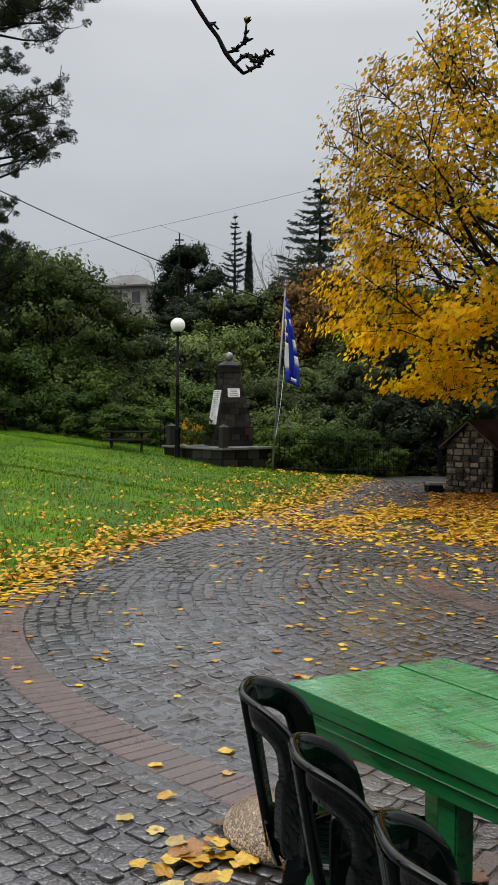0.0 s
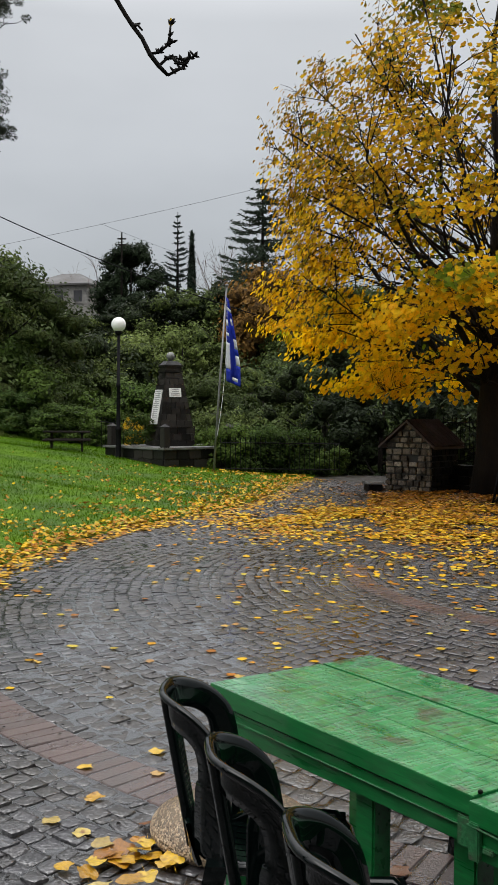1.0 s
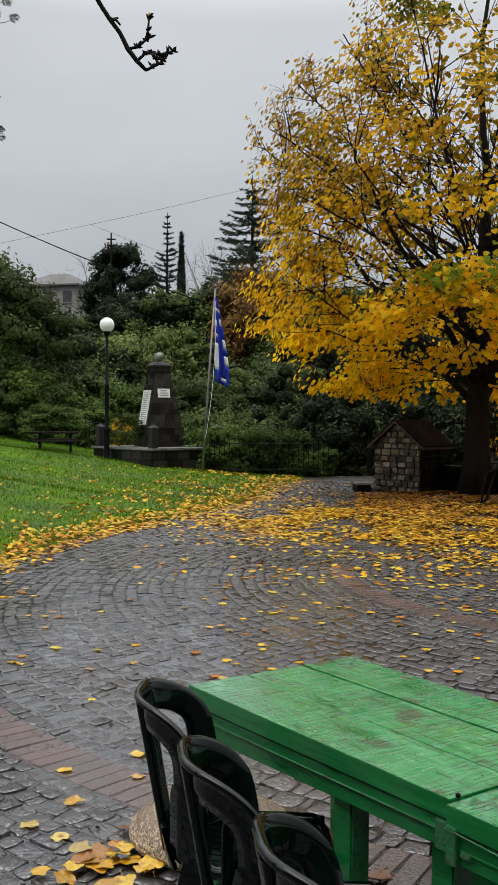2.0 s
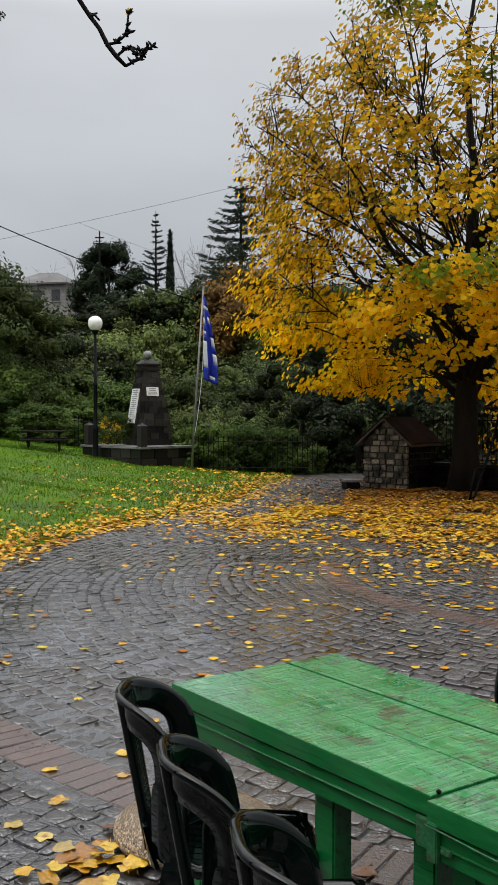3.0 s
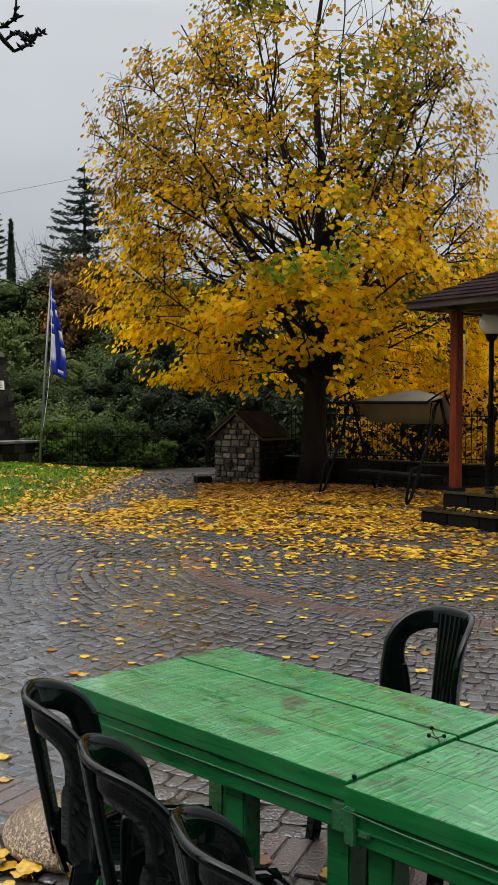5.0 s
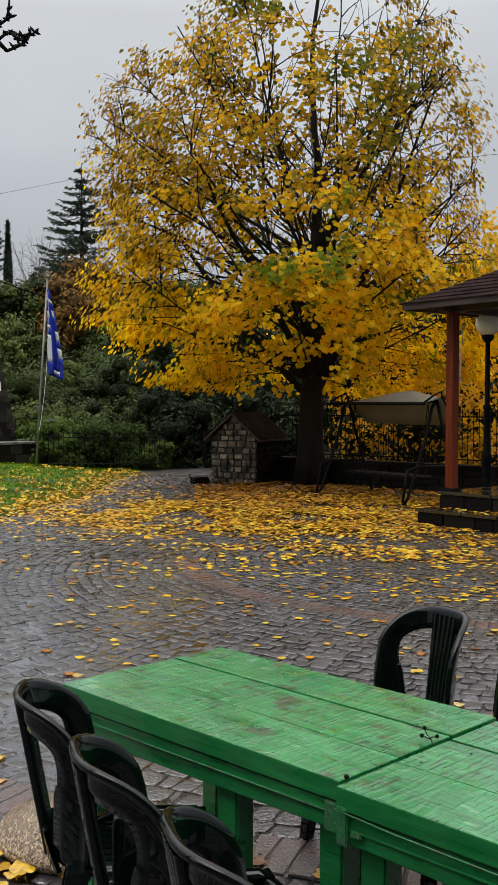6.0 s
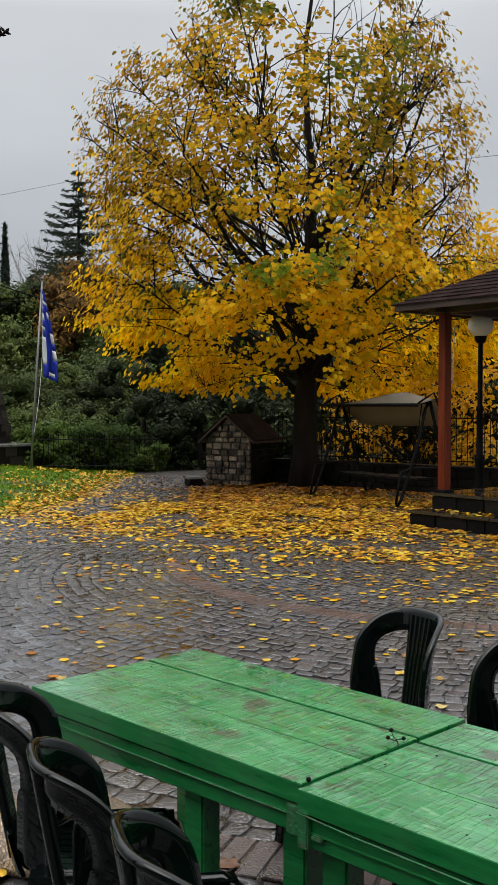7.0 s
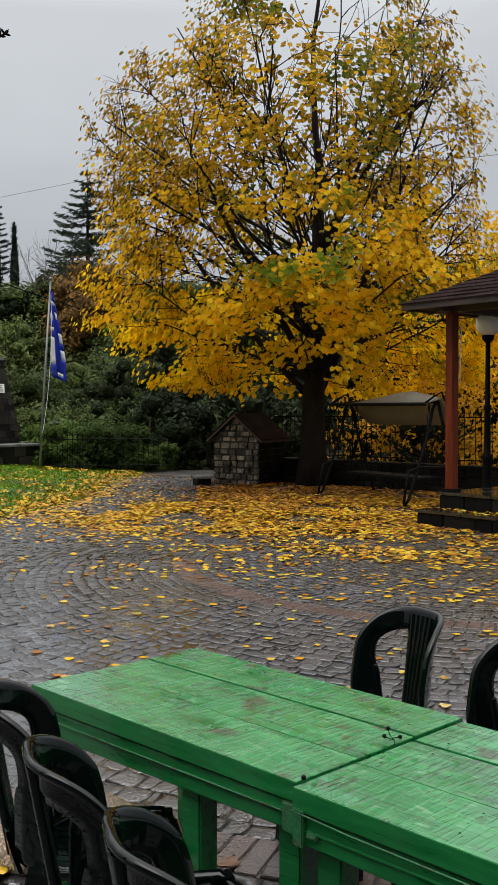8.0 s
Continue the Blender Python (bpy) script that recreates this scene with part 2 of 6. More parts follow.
def green_paint():
    """Worn green paint on planks: brushed grain along the board, saw marks across it, pale flecks, grey-brown stains, a
    wet sheen.
    """
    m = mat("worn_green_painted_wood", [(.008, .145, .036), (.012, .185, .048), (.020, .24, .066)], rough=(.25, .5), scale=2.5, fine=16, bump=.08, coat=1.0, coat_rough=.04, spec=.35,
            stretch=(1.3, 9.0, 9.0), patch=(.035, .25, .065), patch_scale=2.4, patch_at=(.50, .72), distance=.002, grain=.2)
    nt = m.node_tree
    N, L = nt.nodes.new, nt.links.new
    b = nt.nodes["Principled BSDF"]
    tc, oi = N("ShaderNodeTexCoord"), N("ShaderNodeObjectInfo")
    shift = N("ShaderNodeVectorMath")
    shift.operation = "MULTIPLY_ADD"
    L(oi.outputs["Random"], shift.inputs[0])
    shift.inputs[1].default_value = (7, 11, 5)
    L(tc.outputs["Object"], shift.inputs[2])

    def tex(scale, detail, stretch, lo, hi):
        mp, n, r = N("ShaderNodeMapping"), N("ShaderNodeTexNoise"), N("ShaderNodeMapRange")
        mp.inputs["Scale"].default_value = stretch
        n.inputs["Scale"].default_value, n.inputs["Detail"].default_value = scale, detail
        r.inputs["From Min"].default_value, r.inputs["From Max"].default_value = lo, hi
        L(shift.outputs[0], mp.inputs[0])
        L(mp.outputs[0], n.inputs["Vector"])
        L(n.outputs["Fac"], r.inputs["Value"])
        return r.outputs[0]

    def times(p, q):
        k = N("ShaderNodeMath")
        k.operation = "MULTIPLY"
        L(p, k.inputs[0])
        if isinstance(q, float):
            k.inputs[1].default_value = q
        else:
            L(q, k.inputs[1])
        return k.outputs[0]

    def over(fac, colour):
        mx = N("ShaderNodeMix")
        mx.data_type = "RGBA"
        L(fac, mx.inputs["Factor"])
        L(b.inputs["Base Color"].links[0].from_socket, mx.inputs["A"])
        mx.inputs["B"].default_value = (*colour, 1)
        L(mx.outputs["Result"], b.inputs["Base Color"])

    across = tex(26.0, 5.0, (2.6, .30, 1), .50, .60)
    along = tex(30.0, 6.0, (.25, 2.6, 1), .50, .58)
    over(times(tex(55.0, 6.0, (.12, 3.0, 1), .45, .62), .45), (.003, .070, .018))
    over(times(across, .35), (.030, .21, .062))
    over(times(times(tex(4.2, 5.0, (.8, 1.2, 1), .50, .58), along), .6), (.003, .050, .012))
    over(times(times(tex(5.6, 5.0, (.8, 1.0, 1), .52, .60), across), .75), (.006, .042, .012))
    over(times(tex(6.5, 8.0, (.8, 1.1, 1), .60, .67), .8), (.026, .030, .007))
    over(times(tex(24.0, 6.0, (.6, 1.6, 1), .63, .69), .7), (.13, .30, .14))
    over(times(tex(120.0, 2.0, (1, 1, 1), .71, .74), .9), (.010, .012, .007))
    # standing water: mirror-smooth patches with sharp edges, damp paint between them
    wet = tex(6.0, 6.0, (.7, 1.2, 1), .47, .50)
    cr = N("ShaderNodeMapRange")
    cr.inputs["To Min"].default_value, cr.inputs["To Max"].default_value = .17, .02
    L(wet, cr.inputs["Value"])
    L(cr.outputs[0], b.inputs["Coat Roughness"])
    b.inputs["Coat IOR"].default_value = 1.6
    # drops and ridges break up the sheen
    ripple = N("ShaderNodeBump")
    ripple.inputs["Strength"].default_value, ripple.inputs["Distance"].default_value = .35, .004
    L(across, ripple.inputs["Height"])
    L(ripple.outputs[0], b.inputs["Coat Normal"])
    return m


M["paint"] = green_paint()
# same green darkened for side faces: their shade is put into the colour
M["paint_side_shaded"] = mat("green_paint_shaded_side", [(.003, .095, .02), (.005, .125, .028), (.008, .16, .038)], rough=(.25, .5), scale=2.5, fine=16, bump=.2, coat=.4, coat_rough=.08, stretch=(1.3, 15.0, 15.0),
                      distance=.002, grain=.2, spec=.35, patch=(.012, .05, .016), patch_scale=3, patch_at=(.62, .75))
M["rust_metal"] = mat("rusty_green_hinge", [(.01, .10, .03), (.02, .13, .045), (.05, .045, .03)], rough=(.4, .7), metal=.1, scale=20, fine=90, bump=.3)


def water():
    m = bpy.data.materials.new("thin_rain_water")
    m.use_nodes = True
    nt = m.node_tree
    nt.nodes.clear()
    N, L = nt.nodes.new, nt.links.new
    out, t, g, f, ms = N("ShaderNodeOutputMaterial"), N("ShaderNodeBsdfTransparent"), N("ShaderNodeBsdfGlossy"), N("ShaderNodeFresnel"), N("ShaderNodeMixShader")
    t.inputs[0].default_value = (.92, .92, .93, 1)
    g.inputs["Roughness"].default_value = .15
    f.inputs["IOR"].default_value = 2.45
    n, b = N("ShaderNodeTexNoise"), N("ShaderNodeBump")
    n.inputs["Scale"].default_value, n.inputs["Detail"].default_value = 22, 4
    b.inputs["Strength"].default_value, b.inputs["Distance"].default_value = .28, .01
    L(b.outputs[0], f.inputs["Normal"])
    L(n.outputs["Fac"], b.inputs["Height"])
    L(b.outputs[0], g.inputs["Normal"])
    sheen = N("ShaderNodeMapRange")
    sheen.inputs["From Min"].default_value, sheen.inputs["From Max"].default_value = .20, .45
    sheen.inputs["To Min"].default_value, sheen.inputs["To Max"].default_value = .10, .95
    L(f.outputs[0], sheen.inputs["Value"])
    L(sheen.outputs[0], ms.inputs[0])
    L(t.outputs[0], ms.inputs[1])
    L(g.outputs[0], ms.inputs[2])
    L(ms.outputs[0], out.inputs[0])
    return m


M["water"] = water()


# ---- mesh helpers ----
def mesh_ob(name, verts, faces, material, parent=None, label="", smooth=False):
    me = bpy.data.meshes.new(name)
    me.from_pydata([tuple(v) for v in verts], [], [tuple(f) for f in faces])
    me.materials.append(material)
    if smooth:
        me.shade_smooth()
    ob = new(name, me)
    if parent:
        ob.parent = parent
    if label:
        ob["label"] = label
    return ob


def part(name, bm, material, parent=None, label="", smooth=False):
    me = bpy.data.meshes.new(name)
    bm.to_mesh(me)
    bm.free()
    me.materials.append(material)
    if smooth:
        me.shade_smooth()
    ob = new(name, me)
    if parent:
        ob.parent = parent
    if label:
        ob["label"] = label
    return ob


def thing(name, m, label, category, group="", kind=""):
    ob = new(name)
    ob.matrix_world = m
    return tagged(ob, label, category, group, kind)


def box(bm, lo, hi, m=None, bevel=0.0):
    """A box between two corners, with bevelled edges."""
    lo, hi = Vector(lo), Vector(hi)
    r = bmesh.ops.create_cube(bm, size=1.0)
    vs = r["verts"]
    for v in vs:
        v.co = Vector(((lo[i] + hi[i]) / 2 + v.co[i] * (hi[i] - lo[i]) for i in range(3)))
    if bevel:
        es = list({e for v in vs for e in v.link_edges})
        res = bmesh.ops.bevel(bm, geom=es, offset=bevel, segments=2, affect="EDGES", clamp_overlap=True)
        vs = list(set(res["verts"]) | {v for v in vs if v.is_valid})
    if m is not None:
        for v in vs:
            v.co = m @ v.co
    return vs


def tube_arrays(paths, sides=6):
    """Tubes along paths [(points, radii), ...] as vertex and face arrays."""
    V, F, base = [], [], 0
    for pts, rad in paths:
        pts = np.asarray(pts, float)
        n = len(pts)
        tan = np.gradient(pts, axis=0)
        tan /= np.linalg.norm(tan, axis=1)[:, None] + 1e-9
        ref = np.array([0, 0, 1.0]) if abs(tan[0][2]) < .9 else np.array([1.0, 0, 0])
        a = np.cross(tan, ref)
        a /= np.linalg.norm(a, axis=1)[:, None] + 1e-9
        b = np.cross(tan, a)
        ang = np.arange(sides) * 2 * np.pi / sides
        ring = pts[:, None] + np.asarray(rad)[:, None, None] * (a[:, None] * np.cos(ang)[None, :, None] + b[:, None] * np.sin(ang)[None, :, None])
        V.append(ring.reshape(-1, 3))
        for i in range(n - 1):
            for j in range(sides):
                k = (j + 1) % sides
                F.append((base + i * sides + j, base + i * sides + k, base + (i + 1) * sides + k, base + (i + 1) * sides + j))
        F.append(tuple(base + j for j in range(sides))[::-1])
        F.append(tuple(base + (n - 1) * sides + j for j in range(sides)))
        base += n * sides
    return np.concatenate(V), F


def tube(name, paths, material, parent=None, sides=6, label=""):
    v, f = tube_arrays(paths, sides)
    return mesh_ob(name, v, f, material, parent, label, smooth=sides > 4)


def lathe(name, profile, material, parent=None, sides=20, label="", smooth=True):
    """A turned shape round z from (radius, height) pairs."""
    V, F, n = [], [], len(profile)
    for r, z in profile:
        for j in range(sides):
            a = 2 * math.pi * j / sides
            V.append((r * math.cos(a), r * math.sin(a), z))
    for i in range(n - 1):
        for j in range(sides):
            k = (j + 1) % sides
            F.append((i * sides + j, i * sides + k, (i + 1) * sides + k, (i + 1) * sides + j))
    F.append(tuple(range(sides))[::-1])
    F.append(tuple((n - 1) * sides + j for j in range(sides)))
    return mesh_ob(name, V, F, material, parent, label, smooth)


LEAF_SHAPE = np.array([(0, -.5, 0), (.34, -.22, .06), (.42, .12, .09), (.0, .55, -.03), (-.42, .12, .09), (-.34, -.22, .06)])
LEAF_FACES = [(0, 1, 2, 3), (0, 3, 4, 5)]
ROUND_SHAPE = np.array([(0, -.40, 0), (.34, -.40, .05), (.50, -.05, .08), (.33, .30, .05), (0, .55, -.04), (-.33, .30, .05), (-.50, -.05, .08), (-.34, -.40, .05)])
ROUND_FACES = [(0, 1, 2, 3, 4), (0, 4, 5, 6, 7)]
QUAD_SHAPE = np.array([(0, -.66, 0), (.38, .04, .1), (0, .66, 0), (-.36, -.05, .12)])


def unit(v):
    return v / (np.linalg.norm(v, axis=-1, keepdims=True) + 1e-9)


def leaf_cloud(name, pos, size, rng, material, parent=None, flat=0.0, shape=LEAF_SHAPE, faces=LEAF_FACES, label="", long=1.0, up=None, curl=1.0, out=None):
    """Many small leaves in one mesh. flat: 1 lays them on their support; up: direction that their length follows."""
    n = len(pos)
    nor = unit(rng.normal(size=(n, 3)))
    if out is not None:
        nor = unit(nor * .42 + out)
    if flat:
        nor = unit(nor * (1 - flat) + np.array([0, 0, 1.0]) * flat)
    y = rng.normal(size=(n, 3)) if up is None else np.asarray(up) + rng.normal(size=(n, 3)) * .35
    x = unit(np.cross(y, nor))
    y = np.cross(nor, x)
    s = np.asarray(size)[:, None, None] if np.ndim(size) else size
    sh = shape * np.array([1, long, curl])
    v = pos[:, None] + s * (sh[None, :, :1] * x[:, None] + sh[None, :, 1:2] * y[:, None] + sh[None, :, 2:] * nor[:, None])
    k = len(shape)
    fs = (np.array(faces)[None] + (np.arange(n) * k)[:, None, None]).reshape(-1, len(faces[0]))
    return mesh_ob(name, v.reshape(-1, 3), fs.tolist(), material, parent, label)


# ---- ground ----
EDGE = np.array([(-6.5, 3.0), (-4.6, 5.6), (-3.1, 7.4), (-2.6, 9.06), (-2.5, 10.74), (-2.08, 12.53), (-1.58, 14.2), (-.73, 15.9), (.1, 17.6), (.71, 19.95), (1.2, 22.3),
                 (2.0, 25.2), (2.6, 30.0)])
WALL_P, WALL_D, WALL_N = np.array([5.84, 20.7]), np.array([.61, -.79]), np.array([.79, .61])


def resample(line, step):
    seg = np.hypot(*np.diff(line, axis=0).T)
    s = np.r_[0, np.cumsum(seg)]
    q = np.linspace(0, s[-1], int(s[-1] / step))
    return np.c_[np.interp(q, s, line[:, 0]), np.interp(q, s, line[:, 1])]


EDGE_F = resample(EDGE, .3)
EDGE_F[1:-1] = (EDGE_F[:-2] + EDGE_F[1:-1] + EDGE_F[2:]) / 3
EDGE_T = unit(np.gradient(EDGE_F, axis=0))
EDGE_N = np.c_[-EDGE_T[:, 1], EDGE_T[:, 0]]


def lawn_side(p):
    """Signed distance from the lawn's edge, positive on the grass."""
    p = np.atleast_2d(p)
    out = np.empty(len(p))
    for i in range(0, len(p), 4000):
        q = p[i:i + 4000]
        dv = q[:, None] - EDGE_F[None]
        k = np.argmin((dv ** 2).sum(2), axis=1)
        near = dv[np.arange(len(q)), k]
        out[i:i + 4000] = np.hypot(*near.T) * np.sign((near * EDGE_N[k]).sum(1))
    return out


def smooth01(a):
    a = np.clip(a, 0, 1)
    return a * a * (3 - 2 * a)


def lawn_z(d):
    d = np.maximum(d, 0)
    return .118 * (np.sqrt(d * d + 4.0) - 2.0)


def ground_z(p):
    """Height of the land: plaza, lawn bank, wooded dip behind, hillside."""
    p = np.atleast_2d(np.asarray(p, float))
    x, y = p[:, 0], p[:, 1]
    near = lawn_z(np.minimum(lawn_side(p), 14))
    e = (p - WALL_P) @ WALL_N
    drop = np.maximum(smooth01((y - 31) / 7), smooth01((e - 1.0) / 5) * smooth01((x + 1 - .2 * (y - 20)) / 4))
    hill = np.where(y < 40, -2.5, np.where(y < 76, -2.5 + (y - 40) * .285, 7.76 + np.minimum(y - 76, 200) * .01))
    hill = np.where(y < 40, -2.5, hill) + np.sin(x * .13 + 1) * .7 * smooth01((y - 40) / 20)
    return near * (1 - drop) + hill * drop


def gz(x, y):
    return float(ground_z([(x, y)])[0])


def grid_mesh(name, xs, ys, zf, material):
    X, Y = np.meshgrid(xs, ys)
    P = np.c_[X.ravel(), Y.ravel()]
    Z = zf(P)
    n = len(xs)
    F = [(j * n + i, j * n + i + 1, (j + 1) * n + i + 1, (j + 1) * n + i) for j in range(len(ys) - 1) for i in range(n - 1)]
    return mesh_ob(name, np.c_[P, Z], F, material, smooth=True)


gx = np.r_[-900, -400, -180, -100, -70, np.arange(-50, 50.1, 1.0), 70, 100, 180, 400, 900]
gy = np.r_[-900, -400, -150, -60, -30, np.arange(-12, 92, 1.0), 105, 130, 180, 260, 420, 900, 1500]
tagged(grid_mesh("ground", gx, gy, lambda p: ground_z(p) - .07, M["soil"]), "dark damp earth with leaf litter falling to a wooded dip", "ground", kind="structure")

# lawn: strips that follow the curved edge, rising away from it
offs = np.r_[0, .05, .15, .3, .5, .8, 1.2, 1.7, 2.3, 3, 4, 5, 6, 7.5, 9, 10.5, 12, 14]
rng = np.random.default_rng(5)
LV = []
for d in offs:
    q = EDGE_F + EDGE_N * d
    LV.append(np.c_[q, lawn_z(d) + .025 * min(1, d / .3) + rng.normal(0, .006, len(q))])
nE = len(EDGE_F)
LFc = [(i * nE + j, i * nE + j + 1, (i + 1) * nE + j + 1, (i + 1) * nE + j)[::-1] for i in range(len(offs) - 1) for j in range(nE - 1)]
tagged(mesh_ob("lawn", np.concatenate(LV), [f[::-1] for f in LFc], M["lawn"], smooth=True), "sloping bright green lawn edged with fallen leaves", "lawn", kind="structure")
# grass blades
n = 130000
k = rng.integers(2, nE - 4, n)
dd = np.abs(rng.beta(1.1, 1.6, n)) * 12.5
q = EDGE_F[k] + EDGE_N[k] * dd[:, None] + rng.uniform(-.16, .16, (n, 2))
keep = (q[:, 1] > 6) & (q[:, 1] < 31) & (q[:, 0] > -.36 * (q[:, 1] + 1) - 1)
q, dd = q[keep], lawn_side(q[keep])
q, dd = q[dd > .02], dd[dd > .02]
BLADE = np.array([(-.09, 0, 0), (.09, 0, 0), (.05, .55, .06), (-.0, 1, .25)])
hgt = rng.uniform(.03, .075, len(q))
pos = np.c_[q, lawn_z(dd) + .015]
gr = leaf_cloud("grass", pos, hgt, rng, M["blade"], shape=BLADE, faces=[(0, 1, 2, 3)], up=(0, 0, 1.6))
tagged(gr, "short bright green wet grass on the lawn", "grass", kind="stuff")

# pavement bed
pv = tagged(grid_mesh("pavement", np.arange(-7, 12.1, 1.0), np.arange(-8, 27.1, 1.0), lambda p: np.full(len(p), -.011), M["mortar"]),
            "wet plaza of dark granite setts laid in curved rows", "pavement", kind="structure")

# ---- pine, oaks and the rest of the wood: generators ----


def lump_mesh():
    bm = bmesh.new()
    bmesh.ops.create_icosphere(bm, subdivisions=1, radius=1.0)
    bm.verts.index_update()
    out = np.array([v.co[:] for v in bm.verts]), [tuple(v.index for v in f.verts) for f in bm.faces]
    bm.free()
    return out


LUMP_V, LUMP_F = lump_mesh()


def crown_points(rng, n_blobs, per, shape_r, z0, z1, spread):
    """Leaf places in rounded clumps, the way each leaf faces, and the clumps' dense inner bodies. shape_r(u) is the crown's radius at u from bottom 0 to top 1."""
    out, face, body, quads_ = [], [], [], []
    for i in range(n_blobs):
        u = rng.uniform(0.02, .96)
        r = shape_r(u) * rng.uniform(.12, 1) ** .4
        a = rng.uniform(0, 2 * math.pi)
        c = np.array([r * math.cos(a), r * math.sin(a), z0 + u * (z1 - z0)])
        s = spread * rng.uniform(.55, 1.3)
        n = max(8, int(per * (s / spread) ** 2))
        d = unit(rng.normal(size=(n, 3)) + np.array([math.cos(a) * .35, math.sin(a) * .35, .45]))

        def ragged(q):
            return 1 + .22 * np.sin(q[:, :1] * 7 + c[0] * 3) * np.sin(q[:, 1:2] * 6 + c[1] * 3) + .12 * np.sin(q[:, 2:] * 9 + c[2] * 5)

        out.append(c + d * (rng.uniform(.35, 1.08, (n, 1)) ** .5) * (ragged(d) + rng.normal(0, .07, (n, 1))) * s * np.array([1, 1, .85]))
        face.append(d)
        body.append(c + LUMP_V * .60 * (ragged(LUMP_V) + rng.normal(0, .16, (len(LUMP_V), 1))) * s * np.array([1, 1, .8]))
        quads_ += [tuple(k + i * len(LUMP_V) for k in f) for f in LUMP_F]
    return np.concatenate(out), np.concatenate(face), np.concatenate(body), quads_


def limbs(rng, height, z0, r_of, count, trunk_r):
    paths = []
    n = 7
    zz = np.linspace(-.3, height * .8, n)
    px = np.cumsum(rng.normal(0, .05 * height / 8, n))
    py = np.cumsum(rng.normal(0, .05 * height / 8, n))
    paths.append((np.c_[px, py, zz], trunk_r * np.linspace(1, .2, n)))
    for i in range(count):
        u = rng.uniform(.05, .75)
        zb = z0 * .7 + u * (height - z0) * .8
        a = i * 2.4 + rng.uniform(-.3, .3)
        ln = r_of(min(.95, u + .1)) * rng.uniform(.7, 1.0)
        t = np.linspace(0, 1, 5)
        bx, by = np.interp(zb, zz, px), np.interp(zb, zz, py)
        pts = np.c_[bx + np.cos(a) * ln * t, by + np.sin(a) * ln * t, zb + ln * .55 * t ** 1.2 + rng.normal(0, .05, 5) * t]
        paths.append((pts, trunk_r * .4 * np.linspace(1, .15, 5)))
    return paths


def broad_tree(name, rng, height, radius, leaf_mat, z0=None, blobs=42, per=60, leaf=.3, lump=.24, label="", cat="tree", trunk=True, flat_top=False, dense=None):
    z0 = height * .22 if z0 is None else z0
    shape_r = (lambda u: radius * (math.sin(math.pi * min(1, (u * .82 + .16))) ** .6)) if not flat_top else (lambda u: radius * (1 - .25 * abs(u - .5)))
    t = thing(name, pose(0, 0, 0), label, cat)
    if trunk:
        stems = limbs(rng, height, z0, shape_r, 9, height * .022 + .04)
        tube("trunk", stems[:1], M["bark"], t, 6)
        for one in stems[1:]:
            tube("limb", [one], M["bark"], t, 5)
    pts, face, body, body_f = crown_points(rng, blobs, per, shape_r, z0, height, radius * lump * 1.5)
    leaf_cloud("crown", pts, leaf * rng.uniform(.6, 1.25, len(pts)), rng, leaf_mat, t, shape=QUAD_SHAPE, faces=[(0, 1, 2, 3)], out=face)
    # solid dark lumps stand in for the shaded inside of the crown
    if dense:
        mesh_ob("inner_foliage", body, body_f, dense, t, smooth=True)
    return t


def fir_tree(name, rng, height, radius, leaf_mat, tiers=20, arms=9, label="", droop=.25, top=1.0, lo=.12):
    t = thing(name, pose(0, 0, 0), label, "tree")
    paths = [(np.c_[np.zeros(5), np.zeros(5), np.linspace(-.3, height, 5)], np.linspace(height * .018, .02, 5))]
    P, U = [], []
    for i in range(tiers):
        u = lo + (1 - lo) * (i + rng.uniform(-.2, .2)) / tiers
        u = min(max(u, lo), .985)
        for j in range(arms):
            if rng.random() < .12:
                continue
            a = rng.uniform(0, 2 * math.pi)
            ln = radius * (1 - u) ** top * rng.uniform(.65, 1.12) + .12
            tt = np.linspace(0, 1, 4)
            pts = np.c_[np.cos(a) * ln * tt, np.sin(a) * ln * tt, height * u - ln * droop * tt + ln * .18 * tt ** 3]
            paths.append((pts, np.linspace(.03, .008, 4)))
            m = max(10, int(110 * ln / radius))
            s = rng.uniform(.12, 1, m)
            c = np.c_[np.cos(a) * ln * s, np.sin(a) * ln * s, height * u - ln * droop * s + ln * .18 * s ** 3]
            c += rng.normal(0, 1, (m, 3)) * np.c_[s * 0 + .15, s * 0 + .15, s * 0 + .05] * ln ** .6 * (1.15 - s[:, None])
            P.append(c)
            U.append(np.tile((np.cos(a), np.sin(a), -.15), (m, 1)))
    tube("trunk", paths, M["bark"], t, 4)
    P, U = np.concatenate(P), np.concatenate(U)
    leaf_cloud("crown", P, (.10 + radius * .022) * rng.uniform(.7, 1.3, len(P)), rng, leaf_mat, t, shape=QUAD_SHAPE * np.array([.5, 1.3, 1]), faces=[(0, 1, 2, 3)], up=U, flat=.3)
    return t


def cypress_tree(rng, height, radius, label):
    t = thing("cypress", pose(0, 0, 0), label, "tree")
    tube("trunk", [(np.c_[np.zeros(4), np.zeros(4), np.linspace(-.3, height * .9, 4)], np.linspace(.15, .03, 4))], M["bark"], t, 5)
    n = 2600
    u = rng.uniform(.03, 1, n)
    r = radius * np.minimum(1, (1.02 - u) * 2.2) * np.minimum(1, u * 6 + .3) * rng.uniform(.5, 1.08, n)
    a = rng.uniform(0, 2 * np.pi, n)
    leaf_cloud("crown", np.c_[r * np.cos(a), r * np.sin(a), u * height], .3 * rng.uniform(.6, 1.2, n), rng, M["fir"], t, shape=QUAD_SHAPE * np.array([.5, 1.5, 1]),
               faces=[(0, 1, 2, 3)], up=(0, 0, 2))
    return t


